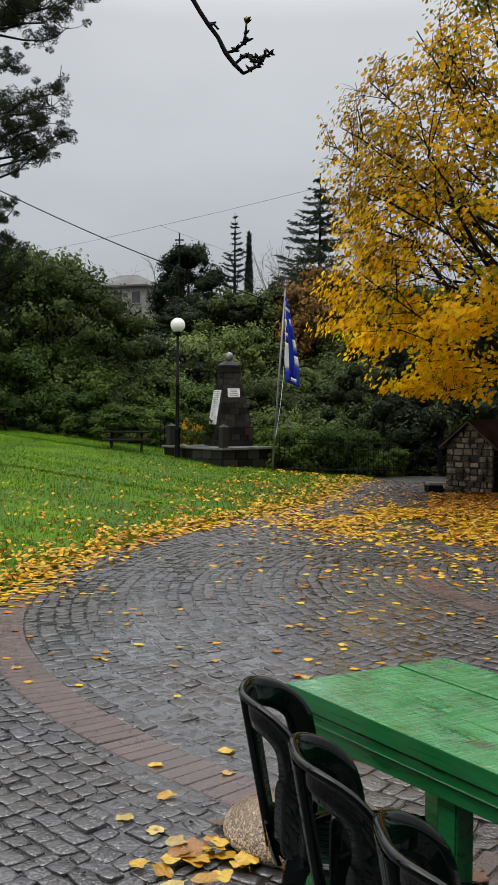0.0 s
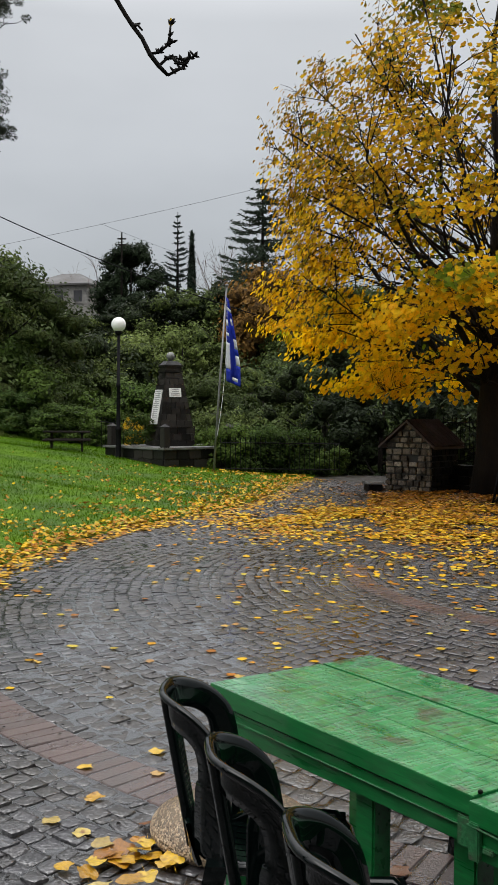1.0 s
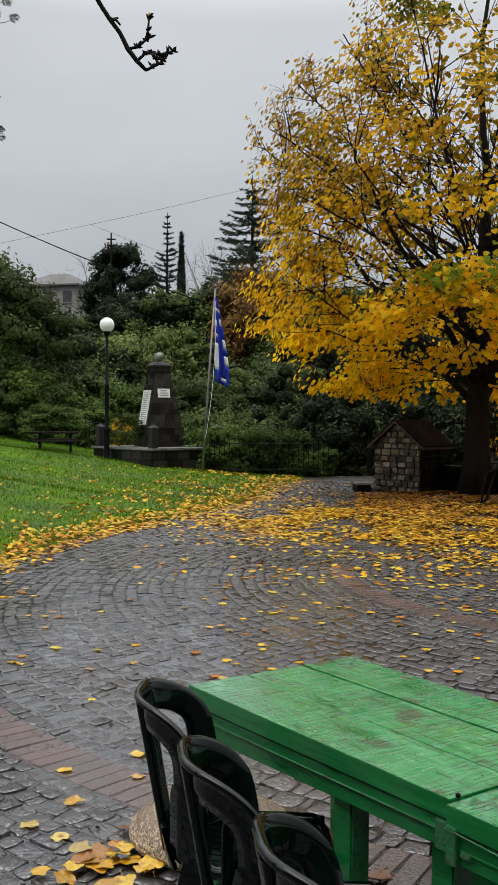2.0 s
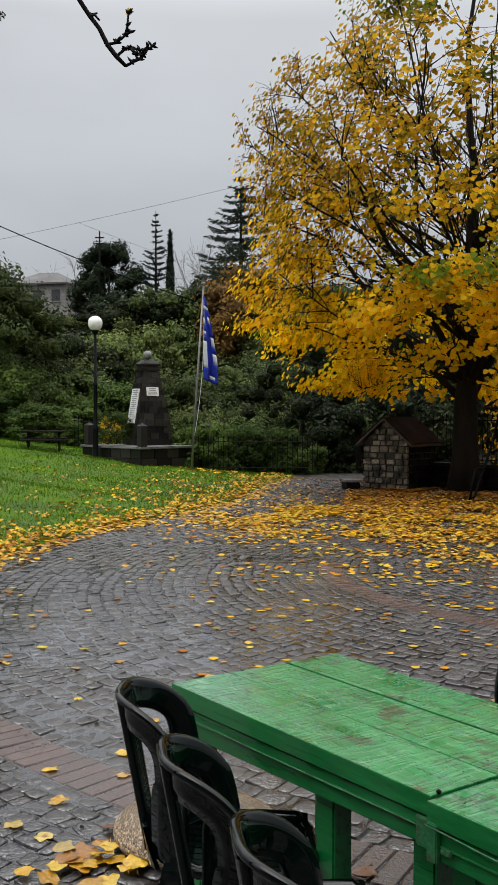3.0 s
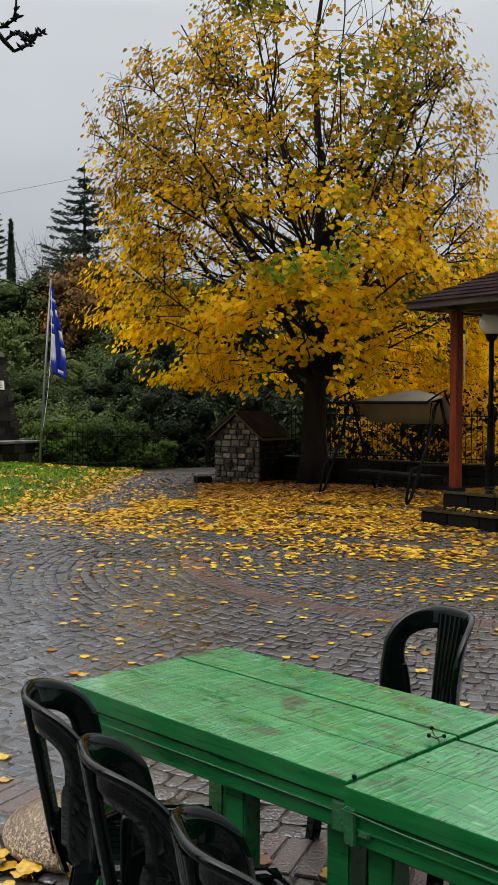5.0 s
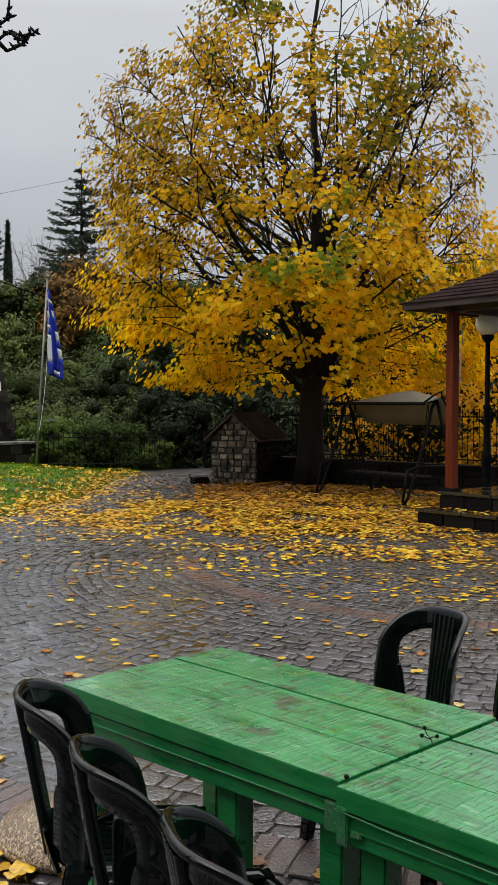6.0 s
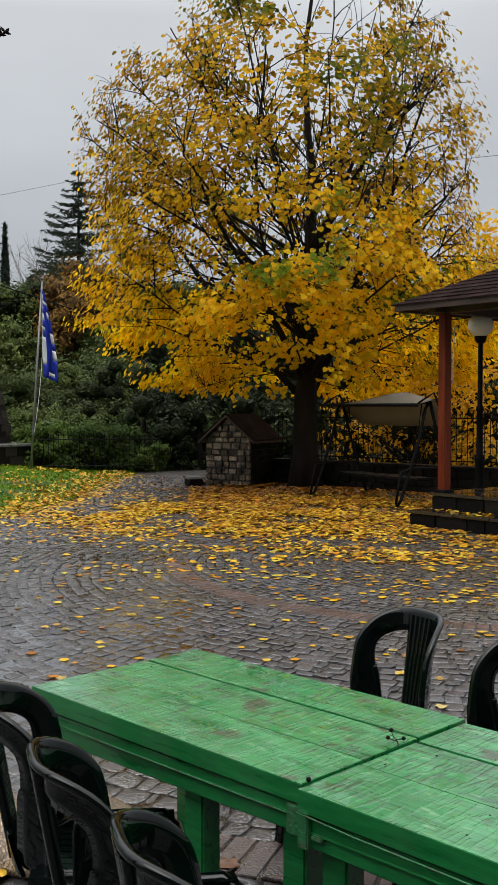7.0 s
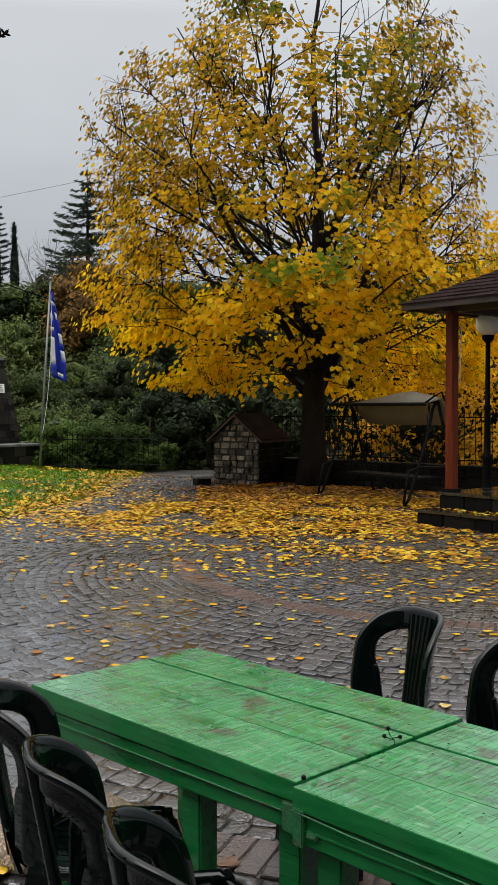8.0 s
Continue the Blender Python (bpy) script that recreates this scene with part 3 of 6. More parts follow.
def pine_tree(rng, height, radius, label):
    """Open pine: tiers of long limbs that end in tufts of needles, sky between them."""
    t = thing("pine_tree", pose(0, 0, 0), label, "tree")
    n = 9
    zz = np.linspace(-.3, height, n)
    px, py = np.cumsum(rng.normal(0, .06, n)), np.cumsum(rng.normal(0, .06, n))
    paths = [(np.c_[px, py, zz], np.linspace(.24, .03, n))]
    tufts = []
    for i in range(74):
        u = .14 + .85 * rng.random()
        a = i * 2.4 + rng.uniform(-.4, .4)
        ln = radius * float(np.interp(u, [.1, .32, .43, .57, .75, .9, 1], [.45, .6, .8, .92, 1, .85, .5])) * rng.uniform(.5, 1.0)
        tt = np.linspace(0, 1, 6)
        bx, by, bz = np.interp(u * height, zz, px), np.interp(u * height, zz, py), u * height
        pts = np.c_[bx + np.cos(a) * ln * tt, by + np.sin(a) * ln * tt, bz + ln * (rng.uniform(-.25, .3) * tt + .35 * tt ** 2)] + rng.normal(0, .13, (6, 3)) * tt[:, None]
        paths.append((pts, np.linspace(.05, .012, 6)))
        for _ in range(18):
            s = rng.uniform(.3, 1) ** .7
            b = np.array([np.interp(s, tt, pts[:, c]) for c in range(3)])
            e = b + rng.normal(0, .17 * ln ** .7, 3) * np.array([1, 1, .7]) + np.array([0, 0, .12])
            paths.append((np.array([b, (b + e) / 2 + rng.normal(0, .05, 3), e]), np.array([.014, .010, .006])))
            tufts.append(e + unit(rng.normal(size=(84, 3))) * rng.uniform(.2, 1, (84, 1)) ** .5 * rng.uniform(.14, .27) * np.array([1, 1, .72]))
    tube("trunk", paths, M["bark"], t, 4)
    P = np.concatenate(tufts)
    leaf_cloud("crown", P, .085 * rng.uniform(.7, 1.3, len(P)), rng, M["pine"], t, shape=QUAD_SHAPE * np.array([.42, 1.0, 1]), faces=[(0, 1, 2, 3)])
    return t


def stand(t, x, y, s=1.0, turn=0.0, sink=.1, sz=None):
    t.matrix_world = pose(x, y, gz(x, y) - sink, 0, 0, turn) @ Matrix.Diagonal((s, s, sz or s, 1))
    return t


def stand_copy(t, x, y, s=1.0, turn=0.0, sink=.1, sz=None):
    return copy_thing(t, pose(x, y, gz(x, y) - sink, 0, 0, turn) @ Matrix.Diagonal((s / t.scale[0], s / t.scale[1], (sz or s) / t.scale[2], 1)))


rng = np.random.default_rng(11)
# pine and dark oaks at the lawn's left end
stand(pine_tree(rng, 17, 3.5, "tall dark pine with open needle tufts behind the lawn"), -10.35, 32.0, 1.0, 40)
OAK_L = "dark green spreading oak at the back of the lawn"
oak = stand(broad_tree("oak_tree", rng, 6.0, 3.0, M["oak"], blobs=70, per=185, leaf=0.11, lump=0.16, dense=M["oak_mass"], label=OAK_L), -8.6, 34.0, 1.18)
oak["group"] = "oaks behind the lawn"
for x, y, s, a in ((-12.5, 35.5, 1.35, 80), (-5.9, 37.5, .95, 150), (-11.2, 38.5, 1.45, 200), (-15.5, 34, 1.3, 20), (-14.5, 40, 1.5, 300)):
    stand_copy(oak, x, y, s, a)
for x, y, top, a in ((-9.7, 36.5, 7.5, 40), (-11.6, 36.0, 7.9, 110)):
    stand_copy(oak, x, y, 1.12, a, .1, (top - gz(x, y)) / 6)
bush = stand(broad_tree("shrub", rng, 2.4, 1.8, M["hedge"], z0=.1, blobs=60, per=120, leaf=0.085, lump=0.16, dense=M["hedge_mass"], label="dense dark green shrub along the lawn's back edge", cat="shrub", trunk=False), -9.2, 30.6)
bush["group"] = "shrubs behind the lawn"
for x, y, s, a, sz in ((-7.2, 30.9, .85, 60, .6), (-5.6, 30.8, .75, 120, .5), (-4.2, 30.6, .7, 200, .5), (-11.0, 30.6, 1.1, 250, 1.2), (-12.8, 30.4, 1.1, 20, 1.2), (-6.6, 32.6, 1.2, 310, 1.1),
                       (-8.2, 32.6, 1.2, 10, 1.4), (-3.4, 32.5, 1.0, 100, 1.0)):
    stand_copy(bush, x, y, s, a, .1, sz)
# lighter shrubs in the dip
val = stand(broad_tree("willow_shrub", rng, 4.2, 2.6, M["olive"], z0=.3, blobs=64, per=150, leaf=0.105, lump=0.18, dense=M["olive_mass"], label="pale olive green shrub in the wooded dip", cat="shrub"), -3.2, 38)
val["group"] = "valley shrubs"
for i, (x, y, s) in enumerate(((-.6, 37, .95), (2.0, 38.5, 1.0), (-6.0, 41, 1.15), (-1.8, 42, 1.2), (4.6, 38, 1.0), (1.0, 43, 1.25), (-9, 44, 1.25), (4.2, 44, 1.3), (-4.4, 46, 1.3), (7.2, 41, 1.2))):
    stand_copy(val, x, y, s, i * 47)
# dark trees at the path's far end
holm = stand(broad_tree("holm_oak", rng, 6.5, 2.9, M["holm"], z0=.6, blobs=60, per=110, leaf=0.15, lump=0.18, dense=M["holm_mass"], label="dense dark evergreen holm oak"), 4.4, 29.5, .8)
holm["group"] = "dark evergreen trees"
for i, (x, y, s) in enumerate(((7.4, 28, .95), (2.9, 33, .75), (10.8, 27, 1.0), (6.2, 33, 1.1), (14.5, 25, 1.1), (10.5, 33, 1.2), (15, 32, 1.3))):
    stand_copy(holm, x, y, s, i * 67)
# hillside wood: lower towards the skyline, open before the house
r2 = np.random.default_rng(23)
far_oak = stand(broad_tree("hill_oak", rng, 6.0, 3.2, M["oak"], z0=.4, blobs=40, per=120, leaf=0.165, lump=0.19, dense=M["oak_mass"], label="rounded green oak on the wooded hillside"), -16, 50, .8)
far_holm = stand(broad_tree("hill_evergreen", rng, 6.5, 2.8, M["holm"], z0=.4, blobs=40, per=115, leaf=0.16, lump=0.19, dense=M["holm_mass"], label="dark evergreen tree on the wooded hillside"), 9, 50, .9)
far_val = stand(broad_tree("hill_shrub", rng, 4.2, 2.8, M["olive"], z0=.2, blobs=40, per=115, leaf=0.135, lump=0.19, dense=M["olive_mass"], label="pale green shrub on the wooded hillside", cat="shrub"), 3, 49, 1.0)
for q in (far_oak, far_holm, far_val):
    q["group"] = "hillside trees"
for i in range(92):
    y = 45 + 42 * (i / 92) + r2.uniform(-2, 2)
    x = -(.33 * y) + r2.uniform(0, 1) * (.78 * y)
    q = x / y
    top = .094 if -.235 < q < -.11 else r2.uniform(.115, .14) if not -.125 < q < .04 else r2.uniform(.125, .152)
    kind_, h0 = ((far_oak, 6.0), (far_holm, 6.5), (far_oak, 6.0), (far_val, 4.2))[i % 4]
    room = 1.75 + top * y - gz(x, y)
    s = min(r2.uniform(.8, 1.35), room / (h0 + .6))
    if s < .3:
        continue
    stand_copy(kind_, x, y, s * r2.uniform(1.0, 1.25), r2.uniform(0, 360), .3, s)
for x, y, top, w in ((-10.4, 65, .112, 1.0), (-12.6, 66, .108, .9), (-6.9, 64, .118, 1.0), (-4.9, 63, .122, 1.1), (-2.6, 62, .130, 1.1), (-.6, 61, .134, 1.0)):
    stand_copy(far_holm if x > -8 else far_oak, x, y, w, x * 71, .3, (1.75 + top * y - gz(x, y)) / 7.0)
# skyline trees
stand(broad_tree("umbrella_pine", rng, 6.8, 2.15, M["stonepine"], z0=.8, blobs=120, per=160, leaf=0.16, lump=0.2, dense=M["stonepine_mass"], label="round-headed dark pine on the hill's skyline"), -7.7, 70, 1.08)
f1 = stand(fir_tree("fir_tree", rng, 10.0, 2.2, M["fir"], tiers=22, arms=5, label="slender dark fir on the hill's skyline", droop=-.15), -4.4, 70, .95)
stand(cypress_tree(rng, 7.9, .27, "narrow dark cypress on the hill's skyline"), -3.4, 70, 1.0)
stand(fir_tree("cedar_tree", rng, 12.0, 5.2, M["fir"], tiers=22, arms=10, label="broad dark cedar with drooping tiers", droop=.1, top=.8), 1.5, 66, 1.0)
stand(broad_tree("rusty_tree", rng, 6.8, 2.7, M["rust"], z0=1, blobs=70, per=80, leaf=.2, dense=M["rust_mass"], label="rust coloured autumn tree on the hillside"), 1.7, 58, 1.0)


# ---- far house and pole on the hill ----
def far_house():
    h = thing("house", pose(-12.95, 76, 9.35, 0, 0, -16) @ Matrix.Scale(.84, 4), "single-storey grey house with a low hipped roof on the hill", "house")
    bm = bmesh.new()
    box(bm, (-2.8, -2.5, -3), (2.8, 2.5, 2.1), bevel=.03)
    part("wall", bm, M["plaster"], h)
    V = [(-3.1, -2.9, 2.1), (3.1, -2.9, 2.1), (3.1, 2.9, 2.1), (-3.1, 2.9, 2.1), (-.9, 0, 3.35), (.9, 0, 3.35), (-3.1, -2.9, 1.95), (3.1, -2.9, 1.95), (3.1, 2.9, 1.95), (-3.1, 2.9, 1.95)]
    mesh_ob("roof", V, [(0, 1, 5, 4), (1, 2, 5), (2, 3, 4, 5), (3, 0, 4), (0, 6, 7, 1), (1, 7, 8, 2), (2, 8, 9, 3), (3, 9, 6, 0), (6, 9, 8, 7)], M["houseroof"], h)
    for x in (-1.8, .1, 1.9):
        bm = bmesh.new()
        box(bm, (x - .4, -2.56, .5), (x + .4, -2.44, 1.5), bevel=.02)
        w = part("window", bm, M["housedark"], h)
        bm = bmesh.new()
        box(bm, (x - .5, -2.62, .4), (x + .5, -2.5, .5), bevel=.01)
        part("sill", bm, M["plaster"], w)
    bm = bmesh.new()
    box(bm, (-4, -4.2, -3.6), (4, -3.9, -.3), bevel=.03)
    part("terrace_wall", bm, M["plaster"], h, "pale terrace wall below the house")


far_house()
ux, uy = -8.1, 68.0
up_ = thing("utility_pole", pose(ux, uy, gz(ux, uy)), "dark wooden utility pole with short crossarms", "pole")
lathe("shaft", [(.10, -.3), (.05, 8.4), (.03, 8.5)], M["bark"], up_, 8)
for z in (8.0, 7.6):
    bm = bmesh.new()
    box(bm, (-.3, -.05, z), (.3, .05, z + .09), bevel=.01)
    part("crossarm", bm, M["bark"], up_)


def wire(a, b, sag, r, label):
    t = np.linspace(0, 1, 24)
    p = np.array(a)[None] * (1 - t)[:, None] + np.array(b)[None] * t[:, None]
    p[:, 2] -= sag * 4 * t * (1 - t)
    tagged(tube("overhead_cable", [(p, np.full(24, r))], M["iron"], sides=5), label, "cable", "overhead cables")


wire((-20, 41, 15.0), (5.5, 40, 4.4), 1.15, .022, "thick black overhead cable sagging across the wood")
wire((-22, 42, 6.6), (12, 38, 13.4), .6, .006, "thin grey overhead cable against the sky")
wire((-5.6, 40, 9.3), (8, 60, 7.8), .3, .005, "thin grey overhead cable against the sky")
wire((3, 36, 10.2), (26, 36, 13.2), .5, .009, "thin grey overhead cable against the sky")

# unseen dark wall added behind the camera: closes the plaza, dims reflections
bm = bmesh.new()
box(bm, (-12, -4.4, -.05), (12, -4.0, 7.0))
tagged(part("wall_south", bm, M["darkplaster"]), "plain dark wall, unseen, added behind the seats", "wall", kind="structure")


# ---- monument on the lawn ----
def monument():
    mx, my = -1.84, 27.2
    zb = .3
    rot = 44
    m = thing("monument", pose(mx, my, zb, 0, 0, rot), "dark stone obelisk on a stepped platform with white marble plaques", "monument")
    # platform of coursed blocks with a slab on top
    h = 1.27
    for z0, z1, n in ((-.5, .16, 5), (.165, .42, 6)):
        for s in range(4):
            for i in range(n):
                a, b = -h + 2 * h * i / n, -h + 2 * h * (i + 1) / n
                bm = bmesh.new()
                box(bm, (a + .006, -h - .02 - random.uniform(0, .015), z0), (b - .006, -h + .16, z1), pose(0, 0, 0, 0, 0, 90 * s), bevel=.012)
                part("block", bm, M["lavastone"], m)
    bm = bmesh.new()
    box(bm, (-h + .1, -h + .1, -.4), (h - .1, h - .1, .41))
    part("core", bm, M["hutmortar"], m)
    bm = bmesh.new()
    box(bm, (-h - .07, -h - .07, .42), (h + .07, h + .07, .48), bevel=.012)
    part("slab", bm, M["slab"], m, "wet pale grey platform slab")
    ob = -18.0

    def frustum(name, r0, r1, z0, z1, material, label="", rows=1):
        for k in range(rows):
            a, b = k / rows, (k + 1) / rows
            q0, q1 = r0 + (r1 - r0) * a, r0 + (r1 - r0) * (b * .8 + a * .2)
            y0, y1 = z0 + (z1 - z0) * a, z0 + (z1 - z0) * b - (.008 if rows > 1 else 0)
            for s in range(4):
                n = max(1, int(q0 * 2 / .3 + .5)) if rows > 1 else 1
                off = .5 * (k % 2) / n
                cuts = sorted({0.0, 1.0} | {min(1, max(0, j / n + off)) for j in range(n + 1)}) if rows > 1 else [0.0, 1.0]
                for c0, c1 in zip(cuts, cuts[1:]):
                    e = random.uniform(0, .012)
                    g = .005
                    V = []
                    for q, z in ((q0, y0), (q1, y1)):
                        for c, d in ((c0, 0), (c1, 0), (c1, .1), (c0, .1)):
                            xx = -q + 2 * q * c + (g if c == c0 else -g)
                            V.append(Matrix.Rotation(radians(90 * s + ob), 4, "Z") @ Vector((xx * (1 - d / q * (1 if c in (0.0, 1.0) else 0)), -q - e + d, z)))
                    mesh_ob(name, V, [(0, 1, 5, 4), (3, 7, 6, 2), (0, 4, 7, 3), (1, 2, 6, 5), (4, 5, 6, 7), (0, 3, 2, 1)], material, m)

    frustum("block", .60, .59, .48, 1.02, M["lavastone"], rows=3)
    frustum("block", .545, .27, 1.06, 2.62, M["lavastone"], rows=9)
    for r, z0, z1 in ((.61, 1.02, 1.06), (.31, 2.62, 2.68), (.27, 2.68, 2.78), (.305, 2.78, 2.84)):
        bm = bmesh.new()
        box(bm, (-r, -r, z0), (r, r, z1), pose(0, 0, 0, 0, 0, ob), bevel=.012)
        part("cornice", bm, M["lavastone"], m)
    core = [Matrix.Rotation(radians(ob), 4, "Z") @ Vector((sx * r, sy * r, z)) for r, z in ((.48, .45), (.44, 1.05), (.22, 2.66)) for sx, sy in ((-1, -1), (1, -1), (1, 1), (-1, 1))]
    mesh_ob("inner_core", core, [(i + 4 * k, (i + 1) % 4 + 4 * k, (i + 1) % 4 + 4 * k + 4, i + 4 * k + 4) for k in (0, 1) for i in range(4)], M["hutmortar"], m)
    V = [(-.29, -.29, 2.84), (.29, -.29, 2.84), (.29, .29, 2.84), (-.29, .29, 2.84), (-.17, -.17, 2.95), (.17, -.17, 2.95), (.17, .17, 2.95), (-.17, .17, 2.95)]
    mesh_ob("cap", [pose(0, 0, 0, 0, 0, ob) @ Vector(v) for v in V], [(0, 1, 5, 4), (1, 2, 6, 5), (2, 3, 7, 6), (3, 0, 4, 7), (4, 5, 6, 7), (3, 2, 1, 0)], M["lavastone"], m)
    lathe("ball_finial", [(.05, 2.96)] + [(.135 * math.sin(a), 3.09 - .135 * math.cos(a)) for a in np.linspace(.3, math.pi - .05, 10)], M["slab"], m, 16, "weathered grey stone ball")
    # plaques lie on the sloping faces
    tilt = math.degrees(math.atan((.545 - .27) / 1.56))

    def plaque(face, w, z0, z1, cx, material, name, lines):
        mid = (z0 + z1) / 2
        r = .545 - (.545 - .27) * (mid - 1.06) / 1.56
        f = pose(0, 0, 0, 0, 0, 90 * face + ob) @ pose(cx, -r - .03, mid, -tilt)
        bm = bmesh.new()
        hh = (z1 - z0) / 2
        box(bm, (-w, -.012, -hh), (w, .02, hh), f, bevel=.006)
        p = part(name, bm, material, m, "white marble plaque with engraved lines")
        for i in range(lines):
            zz = hh - (i + .9) * 2 * hh / (lines + 1)
            bm = bmesh.new()
            ww = w * random.uniform(.55, .8)
            box(bm, (-ww, -.017, zz - hh * .35 / lines), (ww, -.010, zz + hh * .35 / lines), f)
            part("engraved_line", bm, M["ink"], p)

    plaque(3, .30, 1.1, 2.12, 0, M["marble"], "tall_plaque", 16)
    plaque(0, .2, 1.9, 2.16, 0, M["marble"], "small_plaque", 4)
    # corner posts on the platform, chain rail behind
    for x, y in ((-h + .12, -h + .12), (h - .12, -h + .12), (-h + .12, h - .12), (h - .12, h - .12)):
        bm = bmesh.new()
        box(bm, (x - .1, y - .1, .48), (x + .1, y + .1, 1.02), bevel=.015)
        p = part("corner_post", bm, M["lavastone"], m)
        V = [(x - .11, y - .11, 1.02), (x + .11, y - .11, 1.02), (x + .11, y + .11, 1.02), (x - .11, y + .11, 1.02), (x, y, 1.11)]
        mesh_ob("post_cap", V, [(0, 1, 4), (1, 2, 4), (2, 3, 4), (3, 0, 4), (3, 2, 1, 0)], M["lavastone"], p)

    # the obelisk is slimmer than its plinth
    for c in list(m.children) + [g for c in m.children for g in c.children]:
        zs = [v.co.z for v in c.data.vertices]
        if min(zs) < .44 or c.name.startswith(("corner_post", "post_cap")):
            continue
        for v in c.data.vertices:
            v.co = Vector((v.co.x * .88, v.co.y * .88, .48 + (v.co.z - .48) * .95))


monument()


def globe_lamp(x, y, zb, z_ball, r, group="globe lamps", step=None):
    t = thing("street_lamp", pose(x, y, zb), "black iron post lamp with a white opal globe", "street lamp", group)
    H = z_ball - zb
    lathe("pole", [(.11, -.05), (.11, .05), (.075, .12), (.075, .9), (.085, .92), (.085, .97), (.055, 1.02), (.05, H * .55), (.062, H * .555), (.062, H * .575), (.042, H * .58),
                   (.038, H - r - .08)], M["iron"], t, 14)
    lathe("fitter", [(.04, H - r - .1), (r * .45, H - r - .05), (r * .5, H - r * .93), (r * .42, H - r * .88)], M["iron"], t, 16)
    lathe("globe", [(r * max(.02, math.sin(a)), H - r * math.cos(a)) for a in np.linspace(.42, math.pi, 16)], M["globe"], t, 28, "white opal glass globe")
    return t


globe_lamp(-3.2, 26.5, .3, 4.08, .20)
globe_lamp(6.80, 14.55, -.02, 3.07, .2)


def flag():
    base, topp = Vector((-.58, 25.4, .22)), Vector((-.27, 26.0, 5.04))
    t = thing("flagpole", pose(*base), "leaning grey metal flagpole with a furled striped cloth", "flagpole")
    d = topp - base
    tube("pole", [([(0, 0, -.2), tuple(d * .5), tuple(d)], [.032, .03, .024])], M["pole"], t, 10)
    lathe("finial", [(.02, 0), (.05, .03), (.05, .07), (.01, .1)], M["pole"], t, 10).location = d
    # cloth hangs limp from the pole: long folds, blue and white stripes as strips of cloth
    up = d.normalized()
    rows, cols = 26, 10
    top_s, length = .955, 2.32
    rgn = random.Random(4)
    ph = [rgn.uniform(0, 6) for _ in range(3)]

    def cloth(u, v):
        w = .09 + .24 * min(1, v * 1.3)
        x = -.02 + (u - .12) * w * 1.15 + .03 * v * math.sin(3.0 * v + ph[0])
        y = .05 * math.sin(u * 9 + v * 2 + ph[1]) * (.35 + v) - .03
        z = -v * length - .12 * u * (1 - v) - .16 * (u - .3) * v
        return d * top_s + Vector((x + .12 * v, y, z))

    # white patches where the stripes come to the front of the folds
    white = [(.0, 1.0, .11, .16), (.0, .32, .28, .35), (.0, .3, .42, .48), (.05, .34, .55, .86), (.66, 1.0, .22, .32), (.7, 1.0, .46, .58), (.62, 1.0, .66, .77), (.3, .66, .93, .97)]
    stripes = {}
    for i in range(rows):
        for j in range(cols):
            u, v = (j + .5) / cols, (i + .5) / rows
            key = next((k for k, (u0, u1, v0, v1) in enumerate(white) if u0 <= u - .25 * (v - .5) * (k > 3) <= u1 and v0 <= v <= v1), -1)
            stripes.setdefault(-2 if key < 0 and v < .13 else key, []).append((i, j))
    for key, cells in stripes.items():
        tone = "white" if key >= 0 else "blue"
        ids, F = {}, []
        for i, j in cells:
            F.append(tuple(ids.setdefault(q, len(ids)) for q in ((i, j), (i, j + 1), (i + 1, j + 1), (i + 1, j))))
        ob = mesh_ob(tone + "_cloth", [cloth(j / cols, i / rows) for i, j in ids], F, M[tone], t, tone + " striped flag cloth hanging limp", smooth=True)
        ob.modifiers.new("cloth", "SOLIDIFY").thickness = .004
    p0, p1 = d * .93 + Vector((.03, -.03, 0)), d * .18 + Vector((.03, -.03, 0))
    mid = (p0 + p1) / 2 + Vector((.16, -.05, -.2))
    q = [p0.lerp(mid, a).lerp(mid.lerp(p1, a), a) for a in np.linspace(0, 1, 14)]
    tube("halyard", [(q, [.006] * 14)], M["white"], t, 4)


flag()


def picnic_bench(x, y, turn, label):
    t = thing("picnic_table", pose(x, y, gz(x, y), 0, 0, turn), label, "picnic table", "picnic tables")
    for yy in (-.26, 0, .26):
        bm = bmesh.new()
        box(bm, (-.65, yy - .12, .5), (.65, yy + .12, .54), bevel=.008)
        part("top_board", bm, M["bark"], t)
    for yy in (-.62, .62):
        bm = bmesh.new()
        box(bm, (-.65, yy - .13, .28), (.65, yy + .13, .32), bevel=.008)
        part("seat_board", bm, M["bark"], t)
    for xx in (-.42, .42):
        for sgn in (-1, 1):
            bm = bmesh.new()
            box(bm, (xx - .03, -.05, -.1), (xx + .03, .05, .58), pose(0, .33 * sgn, 0, 24 * sgn), bevel=.006)
            part("leg", bm, M["bark"], t)
        bm = bmesh.new()
        box(bm, (xx - .03, -.7, .22), (xx + .03, .7, .28), bevel=.006)
        part("cross_beam", bm, M["bark"], t)


picnic_bench(-4.75, 27.4, 8, "dark weathered wooden picnic table on the lawn")
picnic_bench(-9.1, 28.6, -6, "dark weathered wooden picnic table half out of sight")


